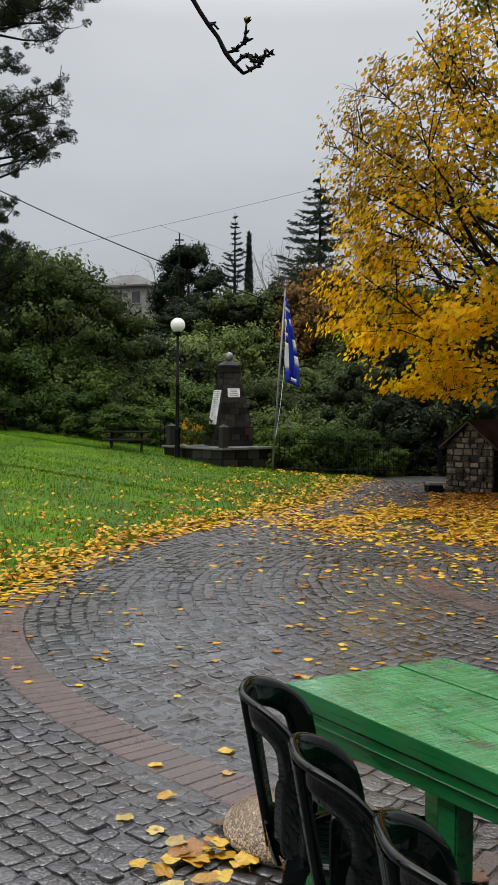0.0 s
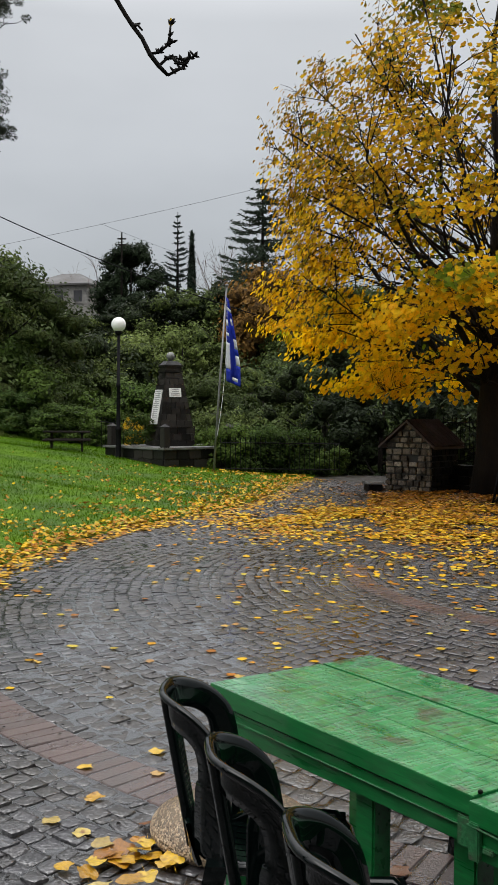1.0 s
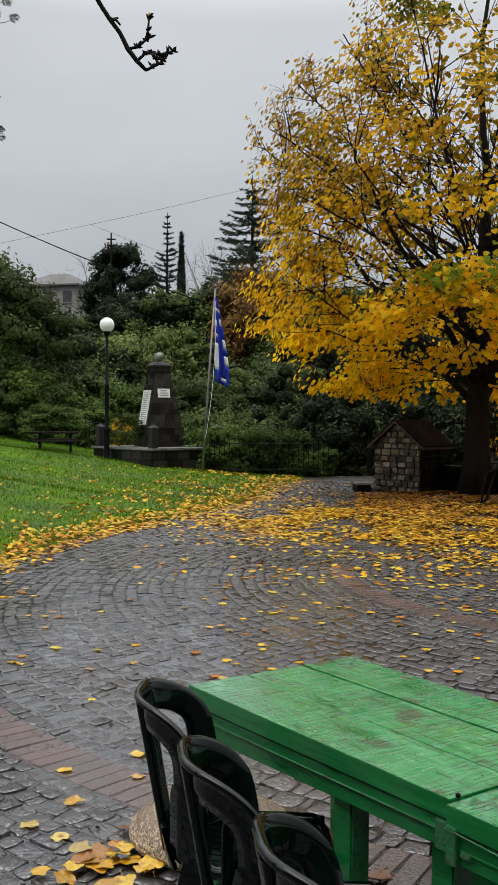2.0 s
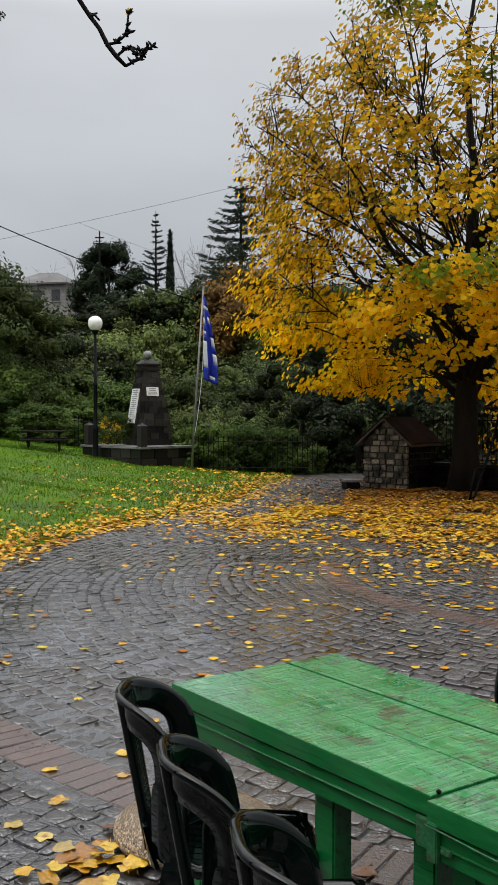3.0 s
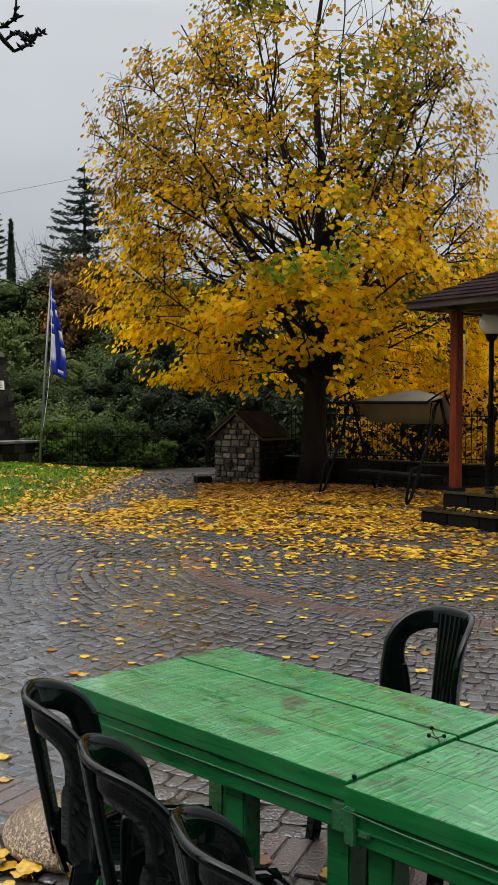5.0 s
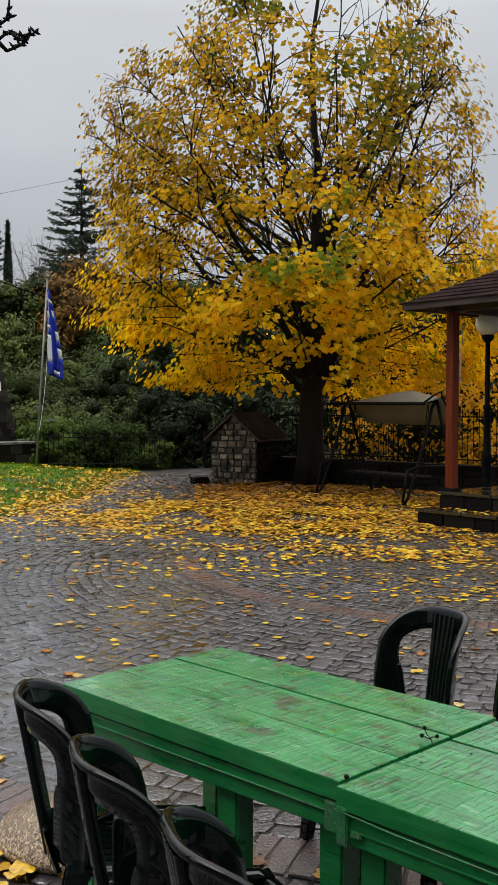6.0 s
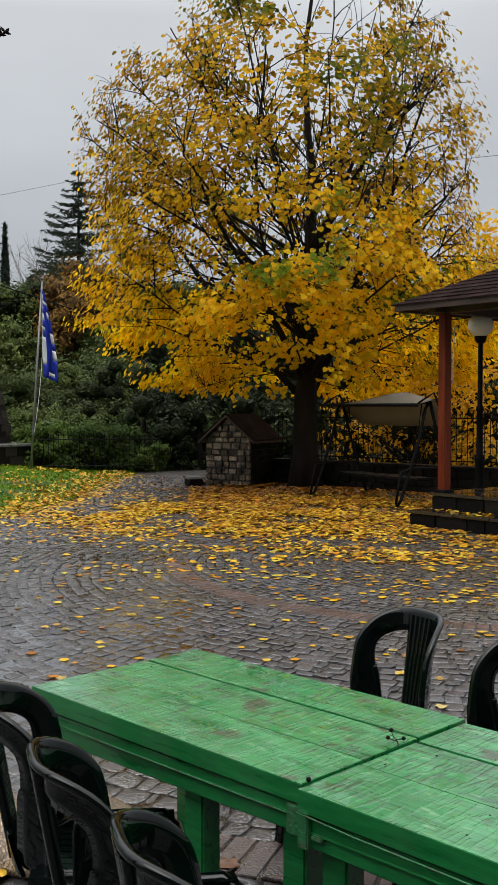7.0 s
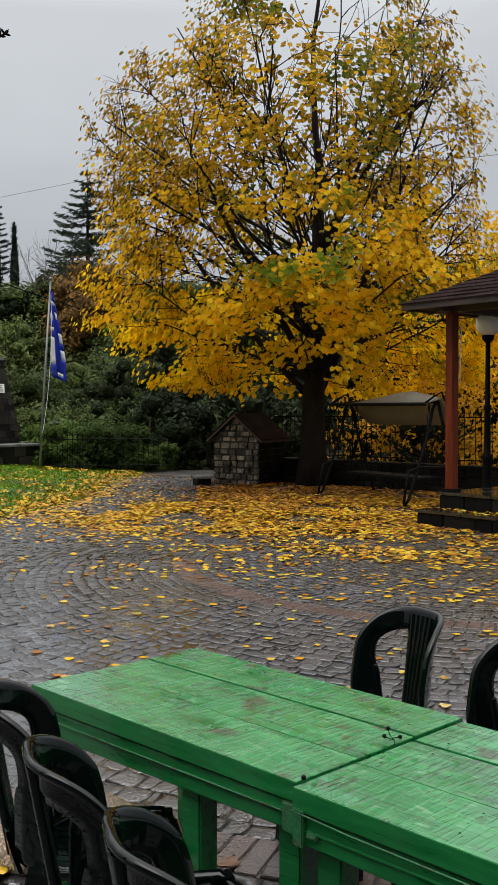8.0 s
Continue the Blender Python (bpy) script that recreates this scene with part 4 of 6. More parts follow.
# ---- iron fences ----
def fence(name, a, b, zf, h, label, pitch=.13, spear=True, group=""):
    a, b = Vector(a), Vector(b)
    ln = (b - a).length
    ang = math.degrees(math.atan2(b.y - a.y, b.x - a.x))
    t = thing(name, pose(a.x, a.y, 0, 0, 0, ang), label, "fence", group)
    n = int(ln / pitch)
    for z in ((.10, .0), (h - .16, .0)):
        pts = []
        for s in np.linspace(0, ln, 5):
            w = a + (b - a) * (s / ln)
            pts.append((s, 0, zf(w.x, w.y) + z[0]))
        tube("rail", [(pts, [.013] * 5)], M["iron"], t, 4)
    me = None
    for i in range(n + 1):
        s = i * ln / n
        w = a + (b - a) * (s / ln)
        if me is None:
            v, f = tube_arrays([([(0, 0, .02), (0, 0, h - .09)], [.009, .009]), ([(0, 0, h - .09), (0, 0, h - .06), (0, 0, h)], [.009, .018, .002])], 4)
            p = mesh_ob("picket", v, f, M["iron"], t)
            me = p.data
        else:
            p = new("picket", me)
            p.parent = t
        p.location = (s, 0, zf(w.x, w.y))
    return t


fence("iron_fence", (-4.2, 29.4), (-1.0, 29.4), gz, 1.0, "black iron fence behind the monument among shrubs")
fence("iron_fence", (-.4, 25.9), (2.75, 25.75), lambda x, y: .12, .95, "black iron picket fence in front of the overgrown hedge")
# hedge behind the second fence
rng = np.random.default_rng(31)
hd = broad_tree("hedge", rng, 1.35, 1.0, M["hedge"], z0=.1, blobs=50, per=130, leaf=0.07, lump=0.19, dense=M["hedge_mass"], label="overgrown dark green hedge behind the iron fence", cat="hedge", flat_top=True)
stand(hd, .6, 27.1, .95, 0, .05, 1.0)
hd["group"] = "hedges by the monument"
for x, y, s, sz in ((-.3, 27.1, .85, .95), (1.5, 27.1, .9, 1.02), (2.4, 27.1, .75, .62)):
    stand_copy(hd, x, y, s, x * 90, .05, sz)
rs = broad_tree("rose_bush", rng, .8, .42, M["hedge"], z0=.05, blobs=26, per=60, leaf=.06, label="small leafy bush beside the obelisk", cat="shrub", trunk=False)
stand(rs, -2.72, 26.75, 1.0)
rs.location.z = .78
fo = broad_tree("forsythia_bush", rng, 1.35, .34, M["forsythia"], z0=.1, blobs=26, per=50, leaf=.06, label="small yellow autumn bush behind the lamp", cat="shrub", trunk=True)
stand(fo, -2.95, 27.9, .95)
gr = broad_tree("tall_grass_clump", rng, .7, .3, M["olive"], z0=.02, blobs=16, per=20, leaf=.05, label="clump of long pale grass at the lawn's edge", cat="grass", trunk=False)
stand(gr, -6.9, 29.6, 1.0)


# ---- low stone wall with railing ----
def low_wall():
    A, B = WALL_P - WALL_D * 1.9, WALL_P + WALL_D * 7.5
    ang = math.degrees(math.atan2(WALL_D[1], WALL_D[0]))
    ln = float(np.hypot(*(B - A)))
    t = tagged(new("wall_garden"), "low dark rubble stone wall under an iron railing", "wall", kind="structure")
    t.matrix_world = pose(A[0], A[1], 0, 0, 0, ang)
    bm = bmesh.new()
    box(bm, (0, .04, -1.5), (ln, .3, .5))
    part("wall_core", bm, M["hutmortar"], t)
    r = random.Random(8)
    for z0, z1 in ((-.15, .13), (.14, .32), (.33, .51)):
        x = -.02
        while x < ln:
            w = r.uniform(.2, .5)
            bm = bmesh.new()
            box(bm, (x + .008, -.0 - r.uniform(0, .03), z0 + r.uniform(0, .012)), (x + w - .008, .1, z1), bevel=.014)
            part("stone", bm, M["darkwall"], t)
            x += w
    x = 0
    while x < ln:
        w = r.uniform(.8, 1.1)
        bm = bmesh.new()
        box(bm, (x + .004, -.05, .515), (min(ln, x + w) - .004, .36, .57 + r.uniform(0, .006)), bevel=.01)
        part("coping", bm, M["darkwall"], t)
        x += w
    fence("iron_railing", (*(A + WALL_N * .15),), (*(B + WALL_N * .15),), lambda x, y: .57, 1.12, "black iron spear railing on the low stone wall", .125)


low_wall()


# ---- small stone hut ----
def hut():
    ang = -40.0
    t = thing("stone_hut", pose(3.83, 21.35, 0, 0, 0, ang) @ Matrix.Diagonal((.96, .84, .96, 1)), "small pale stone block hut with a brown shingled gable roof", "hut")
    w, dpt, he, hr = .60, 1.45, 1.12, 1.6
    V = [(-w + .04, .04, -.1), (w - .04, .04, -.1), (w - .04, dpt, -.1), (-w + .04, dpt, -.1), (-w + .04, .04, he), (w - .04, .04, he), (w - .04, dpt, he), (-w + .04, dpt, he), (0, .04, hr - .04), (0, dpt, hr - .04)]
    mesh_ob("wall_core", V, [(0, 1, 5, 8, 4), (1, 2, 6, 5), (2, 3, 7, 9, 6), (3, 0, 4, 7), (3, 2, 1, 0), (4, 8, 9, 7), (5, 6, 9, 8)], M["hutmortar"], t)
    r = random.Random(3)
    z = 0.0
    while z < hr - .12:
        h = r.uniform(.115, .165)
        lim = w if z < he - .03 else w * max(0, (hr - z - h * .8) / (hr - he))
        x = -lim
        while x < lim - .05:
            ww = min(r.uniform(.12, .27), lim - x)
            if ww < .05:
                break
            if not (.0 < x + ww / 2 + .06 < .2 and .62 < z + h / 2 < .8):
                bm = bmesh.new()
                box(bm, (x + r.uniform(.012, .026), -.01 - r.uniform(0, .035), z + r.uniform(.008, .026)), (x + ww - r.uniform(.012, .026), .08, z + h - r.uniform(.008, .026)), bevel=.009)
                part("block", bm, M["hutstone"], t)
            x += ww
        if z < he - .03:
            # side walls take far darker blocks than the front
            for side in (-1, 1):
                y = .06
                while y < dpt - .05:
                    ww = min(r.uniform(.14, .28), dpt - y)
                    bm = bmesh.new()
                    xa, xb = sorted((side * (w - .06), side * (w + .01 + r.uniform(0, .015))))
                    box(bm, (xa, y + .012, z + .012), (xb, y + ww - .012, min(z + h, he) - .012), bevel=.012)
                    part("block", bm, M["darkwall"], t)
                    y += ww
        z += h
    sl = math.hypot(w + .14, hr - he + .05)
    for side in (-1, 1):
        a = math.atan2(hr - he, w)
        rows = 6
        for k in range(rows):
            for c in range(8):
                y0 = -.12 + c * (dpt + .24) / 8
                bm = bmesh.new()
                u0, u1 = k / rows * sl, (k + 1.25) / rows * sl
                box(bm, (0, y0 + .004, 0), (u1 - u0, y0 + (dpt + .24) / 8 - .004, .016), pose(0, 0, 0, 0, 3.0, 0), bevel=.003)
                m = pose(0, 0, hr + .05) @ Matrix.Rotation(a, 4, "Y") @ pose(u0, 0, .012)
                if side < 0:
                    m = Matrix.Diagonal((-1, 1, 1, 1)) @ m
                bm.transform(m)
                if side < 0:
                    bmesh.ops.reverse_faces(bm, faces=bm.faces)
                part("shingle", bm, M["rooftile"], t)
        V = [(0, -.13, hr + .045), (side * (w + .14), -.13, he - .08), (side * (w + .14), dpt + .13, he - .08), (0, dpt + .13, hr + .045)]
        V += [(x, y, zz - .05) for x, y, zz in V]
        mesh_ob("roof_deck", V, [(0, 1, 2, 3), (7, 6, 5, 4), (0, 4, 5, 1), (1, 5, 6, 2), (2, 6, 7, 3), (3, 7, 4, 0)], M["underwood"], t)
    # low stone bench beside the hut
    b = thing("stone_block", pose(3.12, 21.3, 0, 0, 0, 10), "low dark stone block beside the hut", "stone block")
    bm = bmesh.new()
    box(bm, (-.16, 0, 0), (.16, .4, .16), bevel=.02)
    part("base", bm, M["darkwall"], b)
    bm = bmesh.new()
    box(bm, (-.2, -.04, .16), (.2, .44, .21), bevel=.012)
    part("slab", bm, M["slab"], b)


hut()


# ---- garden swing ----
def garden_swing():
    F1, F2 = Vector((5.35, 18.45, 0)), Vector((6.25, 16.1, 0))
    ax = (F2 - F1).normalized()
    nb = Vector((-ax.y, ax.x, 0))
    W = (F2 - F1).length
    t = thing("garden_swing", Matrix(((ax.x, nb.x, 0, F1.x), (ax.y, nb.y, 0, F1.y), (0, 0, 1, 0), (0, 0, 0, 1))), "garden swing seat with black frame and beige canvas canopy", "garden swing")
    for x in (-.02, W + .02):
        tube("side_frame", [([(x, -.42, 0), (x, -.30, .12), (x, .1, 1.15), (x, .25, 1.72), (x, .34, 1.84)], [.028] * 5), ([(x, .98, 0), (x, .8, .5), (x, .55, 1.2), (x, .36, 1.84)], [.028] * 4)],
             M["iron"], t, 8)
        tube("foot_bar", [([(x, -.42, .03), (x, -.30, .62), (x, -.05, .68), (x, .75, .66)], [.024] * 4)], M["iron"], t, 8)
    tube("top_bar", [([(-.05, .35, 1.83), (W + .05, .35, 1.83)], [.028] * 2)], M["iron"], t, 8)
    tube("front_bar", [([(-.1, .0, 1.79), (W + .1, .0, 1.79)], [.03] * 2)], M["iron"], t, 8)
    # canopy: rises to a ridge, falls steeply behind
    rows = [(-.02, 1.80), (.2, 1.92), (.36, 1.99), (.5, 1.72), (.62, 1.42)]
    V, F = [], []
    nx = 8
    for i, (y, z) in enumerate(rows):
        for j in range(nx + 1):
            u = j / nx
            x0, lift = (.05, -.34, -.42, .0, .25)[i], (.0, .7, 1.0, .25, 0)[i]
            V.append((x0 + (W + .12 - x0) * u, y, z - .02 * math.sin(math.pi * u) + lift * float(np.interp(u, [0, .72, 1], [-.22, .07, -.10]))))
    for i in range(len(rows) - 1):
        for j in range(nx):
            F.append((i * (nx + 1) + j, i * (nx + 1) + j + 1, (i + 1) * (nx + 1) + j + 1, (i + 1) * (nx + 1) + j))
    c = mesh_ob("canopy", V, F, M["canvas"], t, "sagging beige canvas canopy", smooth=True)
    c.modifiers.new("thick", "SOLIDIFY").thickness = .008
    for x in (-.12, W + .12):
        tube("canopy_edge", [([(x, y, z + .01) for y, z in rows], [.018] * 5)], M["iron"], t, 6)
    bm = bmesh.new()
    box(bm, (.15, .1, .42), (W - .15, .6, .48), bevel=.02)
    part("seat", bm, M["iron"], t, "dark swing seat")
    for x in (.2, W - .2):
        tube("hanger", [([(x, .35, 1.82), (x, .2, .5)], [.008] * 2), ([(x, .35, 1.82), (x, .5, .48)], [.008] * 2)], M["iron"], t, 5)


garden_swing()


# ---- gazebo ----
GA, GB = Vector((.48, -.877, 0)), Vector((.877, .48, 0))
GO = Vector((5.2, 13.4, 0))


def gazebo():
    base = Matrix(((GA.x, GB.x, 0, GO.x), (GA.y, GB.y, 0, GO.y), (0, 0, 1, 0), (0, 0, 0, 1)))
    base = base @ Matrix.Diagonal((1, 1, 1, 1))
    t = thing("gazebo", base, "open timber gazebo on a dark stone platform with shingled hip roof", "gazebo")
    S = 4.4
    r = random.Random(12)
    bm = bmesh.new()
    box(bm, (.05, .05, -.1), (S - .05, S - .05, .17))
    box(bm, (.14, .42, .1), (S - .1, S - .1, .42))
    part("platform_core", bm, M["hutmortar"], t)
    for (x0, y0, z0, z1) in ((0, 0, -.05, .185), (.1, .38, .22, .43)):
        for horizontal in (True, False):
            s = 0.0
            L = S - (x0 if horizontal else y0)
            while s < L:
                w = min(r.uniform(.3, .7), L - s)
                if w < .1:
                    break
                bm = bmesh.new()
                e = r.uniform(0, .015)
                if horizontal:
                    box(bm, (x0 + s + .005, y0 - e, z0), (x0 + s + w - .005, y0 + .1, z1), bevel=.012)
                else:
                    box(bm, (x0 - e, y0 + s + .005 + (.1 if s == 0 else 0), z0), (x0 + .1, y0 + s + w - .005, z1), bevel=.012)
                part("stone", bm, M["darkwall"], t)
                s += w
    for (x0, y0, y1, z) in ((-.03, -.03, .40, .19), (.07, .35, S, .435)):
        x = x0
        while x < S:
            w = r.uniform(.6, 1.0)
            bm = bmesh.new()
            box(bm, (x + .003, y0, z), (min(x + w, S) - .003, y1, z + .045), bevel=.008)
            part("paving_slab", bm, M["wetslab"], t)
            x += w
    PX, PY, zt = .18, .56, 3.14
    span = 3.4
    for i, (x, y) in enumerate(((PX, PY), (PX + span, PY), (PX, PY + span), (PX + span, PY + span))):
        bm = bmesh.new()
        box(bm, (x - .072, y - .072, .48), (x + .072, y + .072, zt), bevel=.012)
        part("post", bm, M["redwood"], t, "red-brown stained timber post")
        bm = bmesh.new()
        box(bm, (x - .11, y - .11, .478), (x + .11, y + .11, .52), bevel=.01)
        part("post_shoe", bm, M["iron"], t)
    for a, b in (((PX - .3, PY - .07), (PX + span + .3, PY + .07)), ((PX - .3, PY + span - .07), (PX + span + .3, PY + span + .07))):
        bm = bmesh.new()
        box(bm, (*a, zt), (*b, zt + .15), bevel=.01)
        part("beam", bm, M["underwood"], t)
    for x in (PX, PX + span):
        bm = bmesh.new()
        box(bm, (x - .07, PY - .3, zt + .002), (x + .07, PY + span + .3, zt + .148), bevel=.01)
        part("beam", bm, M["underwood"], t)
    # hip roof: fascia, soffit, rows of shingles
    o = .52
    x0, y0, x1, y1 = PX - o, PY - o, PX + span + o, PY + span + o
    cx, cy = (x0 + x1) / 2, (y0 + y1) / 2
    ze, za = 3.2, 3.2 + .48 * (x1 - x0) / 2
    V = [(x0, y0, ze), (x1, y0, ze), (x1, y1, ze), (x0, y1, ze), (cx, cy, za)]
    mesh_ob("soffit", V, [(0, 1, 4), (1, 2, 4), (2, 3, 4), (3, 0, 4)], M["underwood"], t)
    for a, b in (((x0, y0 - .02), (x1, y0 + .01)), ((x0, y1 - .01), (x1, y1 + .02)), ((x0 - .02, y0), (x0 + .01, y1)), ((x1 - .01, y0), (x1 + .02, y1))):
        bm = bmesh.new()
        box(bm, (*a, ze - .03), (*b, ze + .07), bevel=.005)
        part("fascia", bm, M["underwood"], t)
    half = (x1 - x0) / 2 + .05
    sl = math.hypot(half, .48 * half)
    rows = 16
    me = None
    for s in range(4):
        q = pose(cx, cy, 0, 0, 0, 90 * s)
        for k in range(rows):
            e0, e1 = half * (1 - k / rows), half * (1 - (k + 1.2) / rows)
            zz0, zz1 = ze + .05 + .48 * (half - e0), ze + .05 + .48 * (half - e1)
            n = max(1, int(2 * e0 / .33))
            for c in range(n):
                a, b = -e0 + 2 * e0 * c / n, -e0 + 2 * e0 * (c + 1) / n
                sh = max(0, e1) / e0
                j = r.uniform(-.012, .012)
                at, bt = max(a, -max(e1, .02)) if c else -max(e1, .02), min(b, max(e1, .02)) if c < n - 1 else max(e1, .02)
                if bt - at < .02:
                    at, bt = (a + b) / 2 * sh - .01, (a + b) / 2 * sh + .01
                g = .006
                P = [(a + g, -e0 + j, zz0 + .022), (b - g, -e0 + j, zz0 + .022), (bt - g, -e1, zz1 + .004), (at + g, -e1, zz1 + .004)]
                P += [(a + g, -e0 + j, zz0 + .004), (b - g, -e0 + j, zz0 + .004)]
                mesh_ob("shingle", [q @ Vector(p) for p in P], [(0, 1, 2, 3), (4, 5, 1, 0), (0, 3, 4), (5, 2, 1)], M["rooftile"], t)
    tube("rain_chain", [([(PX + .14, PY + .05, 2.95), (PX + .13, PY + .03, 2.5), (PX + .12, PY + .04, 2.1)], [.008] * 3)], M["white"], t, 5)


gazebo()


# ---- small leafless trees on the skyline ----
def leafless_tree(x, y, height, seed):
    r = np.random.default_rng(seed)
    t = thing("leafless_tree", pose(x, y, gz(x, y)), "small leafless grey-brown tree on the hill's skyline", "tree", "leafless skyline trees")
    paths = []

    def fork(p, d, ln, rad, depth):
        q = [p]
        for _ in range(4):
            d = unit(d + r.normal(0, .12, 3) + np.array([0, 0, .05]))
            q.append(q[-1] + d * ln / 4)
        paths.append((np.array(q), np.linspace(rad, rad * .55, 5)))
        if depth:
            for _ in range(4):
                k = r.integers(2, 5)
                fork(q[k], unit(d + r.normal(0, .55, 3)), ln * r.uniform(.5, .75), rad * .5, depth - 1)

    fork(np.array([0, 0, -.2]), np.array([0, 0, 1.0]), height * .45, height * .012, 3)
    tube("trunk", paths[:1], M["bark"], t, 6)
    tube("bare_twig", paths[1:], mat("grey_bare_wood", [(.10, .075, .065), (.16, .12, .10)], scale=2, fine=10, bump=.2), t, 3)["kind"] = "stuff"


for x, y, h_, sd in ((-9.9, 72, 8.0, 1), (-11.0, 74, 7.0, 2), (-2.2, 71, 7.5, 3), (-1.2, 70, 7.0, 4), (-3.0, 73, 6.5, 5)):
    leafless_tree(x, y, h_, sd)


# ---- the big yellow tree ----
def yellow_tree():
    rng = np.random.default_rng(77)
    t = thing("yellow_linden", pose(5.42, 20.6, 0), "large broad tree in yellow autumn leaf above fallen leaves", "tree")

    def reach(z, a):
        lump = 1 + .09 * noise.noise(Vector((math.cos(a) * 1.7, math.sin(a) * 1.7, z * .55)))
        lump *= 1 - .31 * max(0, math.cos(a)) * min(1, max(0, (z - 4) / 2)) * min(1, max(0, (9.6 - z) / 1.0))
        return lump * float(np.interp(z, [1.5, 1.95, 2.7, 3.3, 4.4, 5.2, 6.0, 6.8, 7.6, 8.5, 9.1, 10.4, 12.0, 13.2], [1.5, 3.6, 5.0, 5.15, 4.85, 4.6, 4.8, 5.1, 5.2, 4.8, 3.6, 2.9, 1.7, .3]))

    trunk_z = np.linspace(-.1, 12.4, 14)
    tx, ty = np.cumsum(rng.normal(0, .075, 14)), np.cumsum(rng.normal(0, .06, 14))
    tx, ty = tx - tx[0], ty - ty[0]
    tx[:3], ty[:3] = 0, 0
    tr = np.interp(trunk_z, [-.1, .3, 1.5, 2.1, 3, 6, 12.4], [.42, .29, .25, .25, .18, .09, .012])
    stem = np.c_[tx, ty, trunk_z]
    tube("trunk", [(stem, tr)], M["bark"], t, 14)
    twigs, nodes = [], []

    def grow(b, d, ln, bend, wob, n=12):
        """A limb that starts along d, bends upwards, and stops at the crown's edge."""
        pts, d = [np.array(b)], unit(np.array(d, float))
        step = ln / n
        for _ in range(n):
            d = unit(d + np.array([0, 0, bend]) + rng.normal(0, wob, 3))
            p = pts[-1] + d * step
            if math.hypot(p[0], p[1]) > reach(p[2], math.atan2(p[1], p[0])) * .97 or p[2] > 12.8 or p[2] < 1.6:
                break
            pts.append(p)
        return np.array(pts)

    firsts = []

    def limb(b, d, ln, r0, bend, wob):
        p = grow(b, d, ln, bend, wob)
        if len(p) < 3:
            return
        tube("limb", [(p, np.linspace(r0, .012, len(p)))], M["bark"], t, 7)
        firsts.append(p)

    for i in range(11):
        a = i * 2.39996 + .4
        zb = 1.75 + .12 * i if i < 5 else rng.uniform(2.2, 4.6)
        inc = radians(rng.uniform(24, 44) if i < 5 else rng.uniform(9, 40))
        b = [np.interp(zb, trunk_z, stem[:, c]) for c in range(3)]
        limb(b, (math.cos(a) * math.sin(inc), math.sin(a) * math.sin(inc), math.cos(inc)), 10.5 - zb * .5, rng.uniform(.08, .11) if i < 5 else rng.uniform(.04, .065), .012, .05)
    for i in range(38):
        a = i * 2.39996 + 1.3
        zb = rng.uniform(2.2, 5.2)
        inc = radians(rng.uniform(52, 80) - (zb - 2) * 5)
        b = [np.interp(zb, trunk_z, stem[:, c]) for c in range(3)]
        limb(b, (math.cos(a) * math.sin(inc), math.sin(a) * math.sin(inc), math.cos(inc)), 7.2, rng.uniform(.03, .06), .0, .06)
    for i in range(15):
        a = i * 2.39996 + 2.2
        zb = rng.uniform(4.0, 7.0)
        inc = radians(rng.uniform(42, 70))
        b = [np.interp(zb, trunk_z, stem[:, c]) for c in range(3)]
        limb(b, (math.cos(a) * math.sin(inc), math.sin(a) * math.sin(inc), math.cos(inc)), 6.4, rng.uniform(.018, .028), .012, .06)
    for i in range(7):
        a = i * 2.39996 + .9
        zb = rng.uniform(2.1, 2.9)
        inc = radians(rng.uniform(66, 82))
        b = [np.interp(zb, trunk_z, stem[:, c]) for c in range(3)]
        limb(b, (math.cos(a) * math.sin(inc), math.sin(a) * math.sin(inc), math.cos(inc)), 5.2, rng.uniform(.018, .028), .006, .07)
    firsts.append(stem[3:])
    seconds = []
    for p in firsts:
        m = int(len(p) * 1.1)
        for _ in range(m):
            k = rng.integers(1, len(p))
            d = unit(p[k] - p[k - 1])
            side = unit(np.cross(d, rng.normal(size=3)))
            q = grow(p[k], d * .75 + side * .75 + np.array([0, 0, .15]), rng.uniform(1.0, 2.9), .01, .09, 7)
            if len(q) > 2:
                seconds.append(q)
                twigs.append((q, np.linspace(.014, .005, len(q))))
    for p in firsts + seconds:
        for i in range(len(p) - 1):
            nodes += [p[i], (p[i] + p[i + 1]) / 2]
    nodes = np.array(nodes)
    # leaf sprays fill the crown; each hangs on a twig from the nearest limb
    low, high = [], []
    made = 0
    while made < 4700:
        z = 1.8 + 11.0 * rng.random() ** 1.22
        a = rng.uniform(0, 2 * math.pi)
        R = reach(z, a)
        if rng.random() > R / 5.9:
            continue
        r = R * rng.random() ** .34
        c = np.array([r * math.cos(a), r * math.sin(a), z])
        gap = noise.noise(Vector((c[0] * .8, c[1] * .8, c[2] * 1.3)) + Vector((9, 2, 4))) + .55 * noise.noise(Vector((c[0] * 1.7, c[1] * 1.7, c[2] * 2.6)))
        hi = min(1, max(0, (z - 3.0) / 5.5))
        if gap < .17 - .02 * (1 - hi) - (.10 if (c[0] < -2 and 5 < z < 8.5) or (c[0] > .3 and z < 5.2 and c[1] < 1) else 0) or (r < R * .6 and rng.random() < (.3 if c[1] < -.2 and z < 5 else .65)):
            continue
        if z > 8.6 and -.2 < c[0] < 2.0 and rng.random() < .72:
            continue
        if z < 2.0 + .3 * math.exp(-(c[0] / 1.7) ** 2) * (c[1] < 1.5) or (z < 2.4 and r < 1.0):
            continue
        dv = nodes - c
        cost = (dv ** 2).sum(1) + np.maximum(0, dv[:, 2]) * .8
        k = int(np.argmin(cost))
        if cost[k] > .6:
            continue
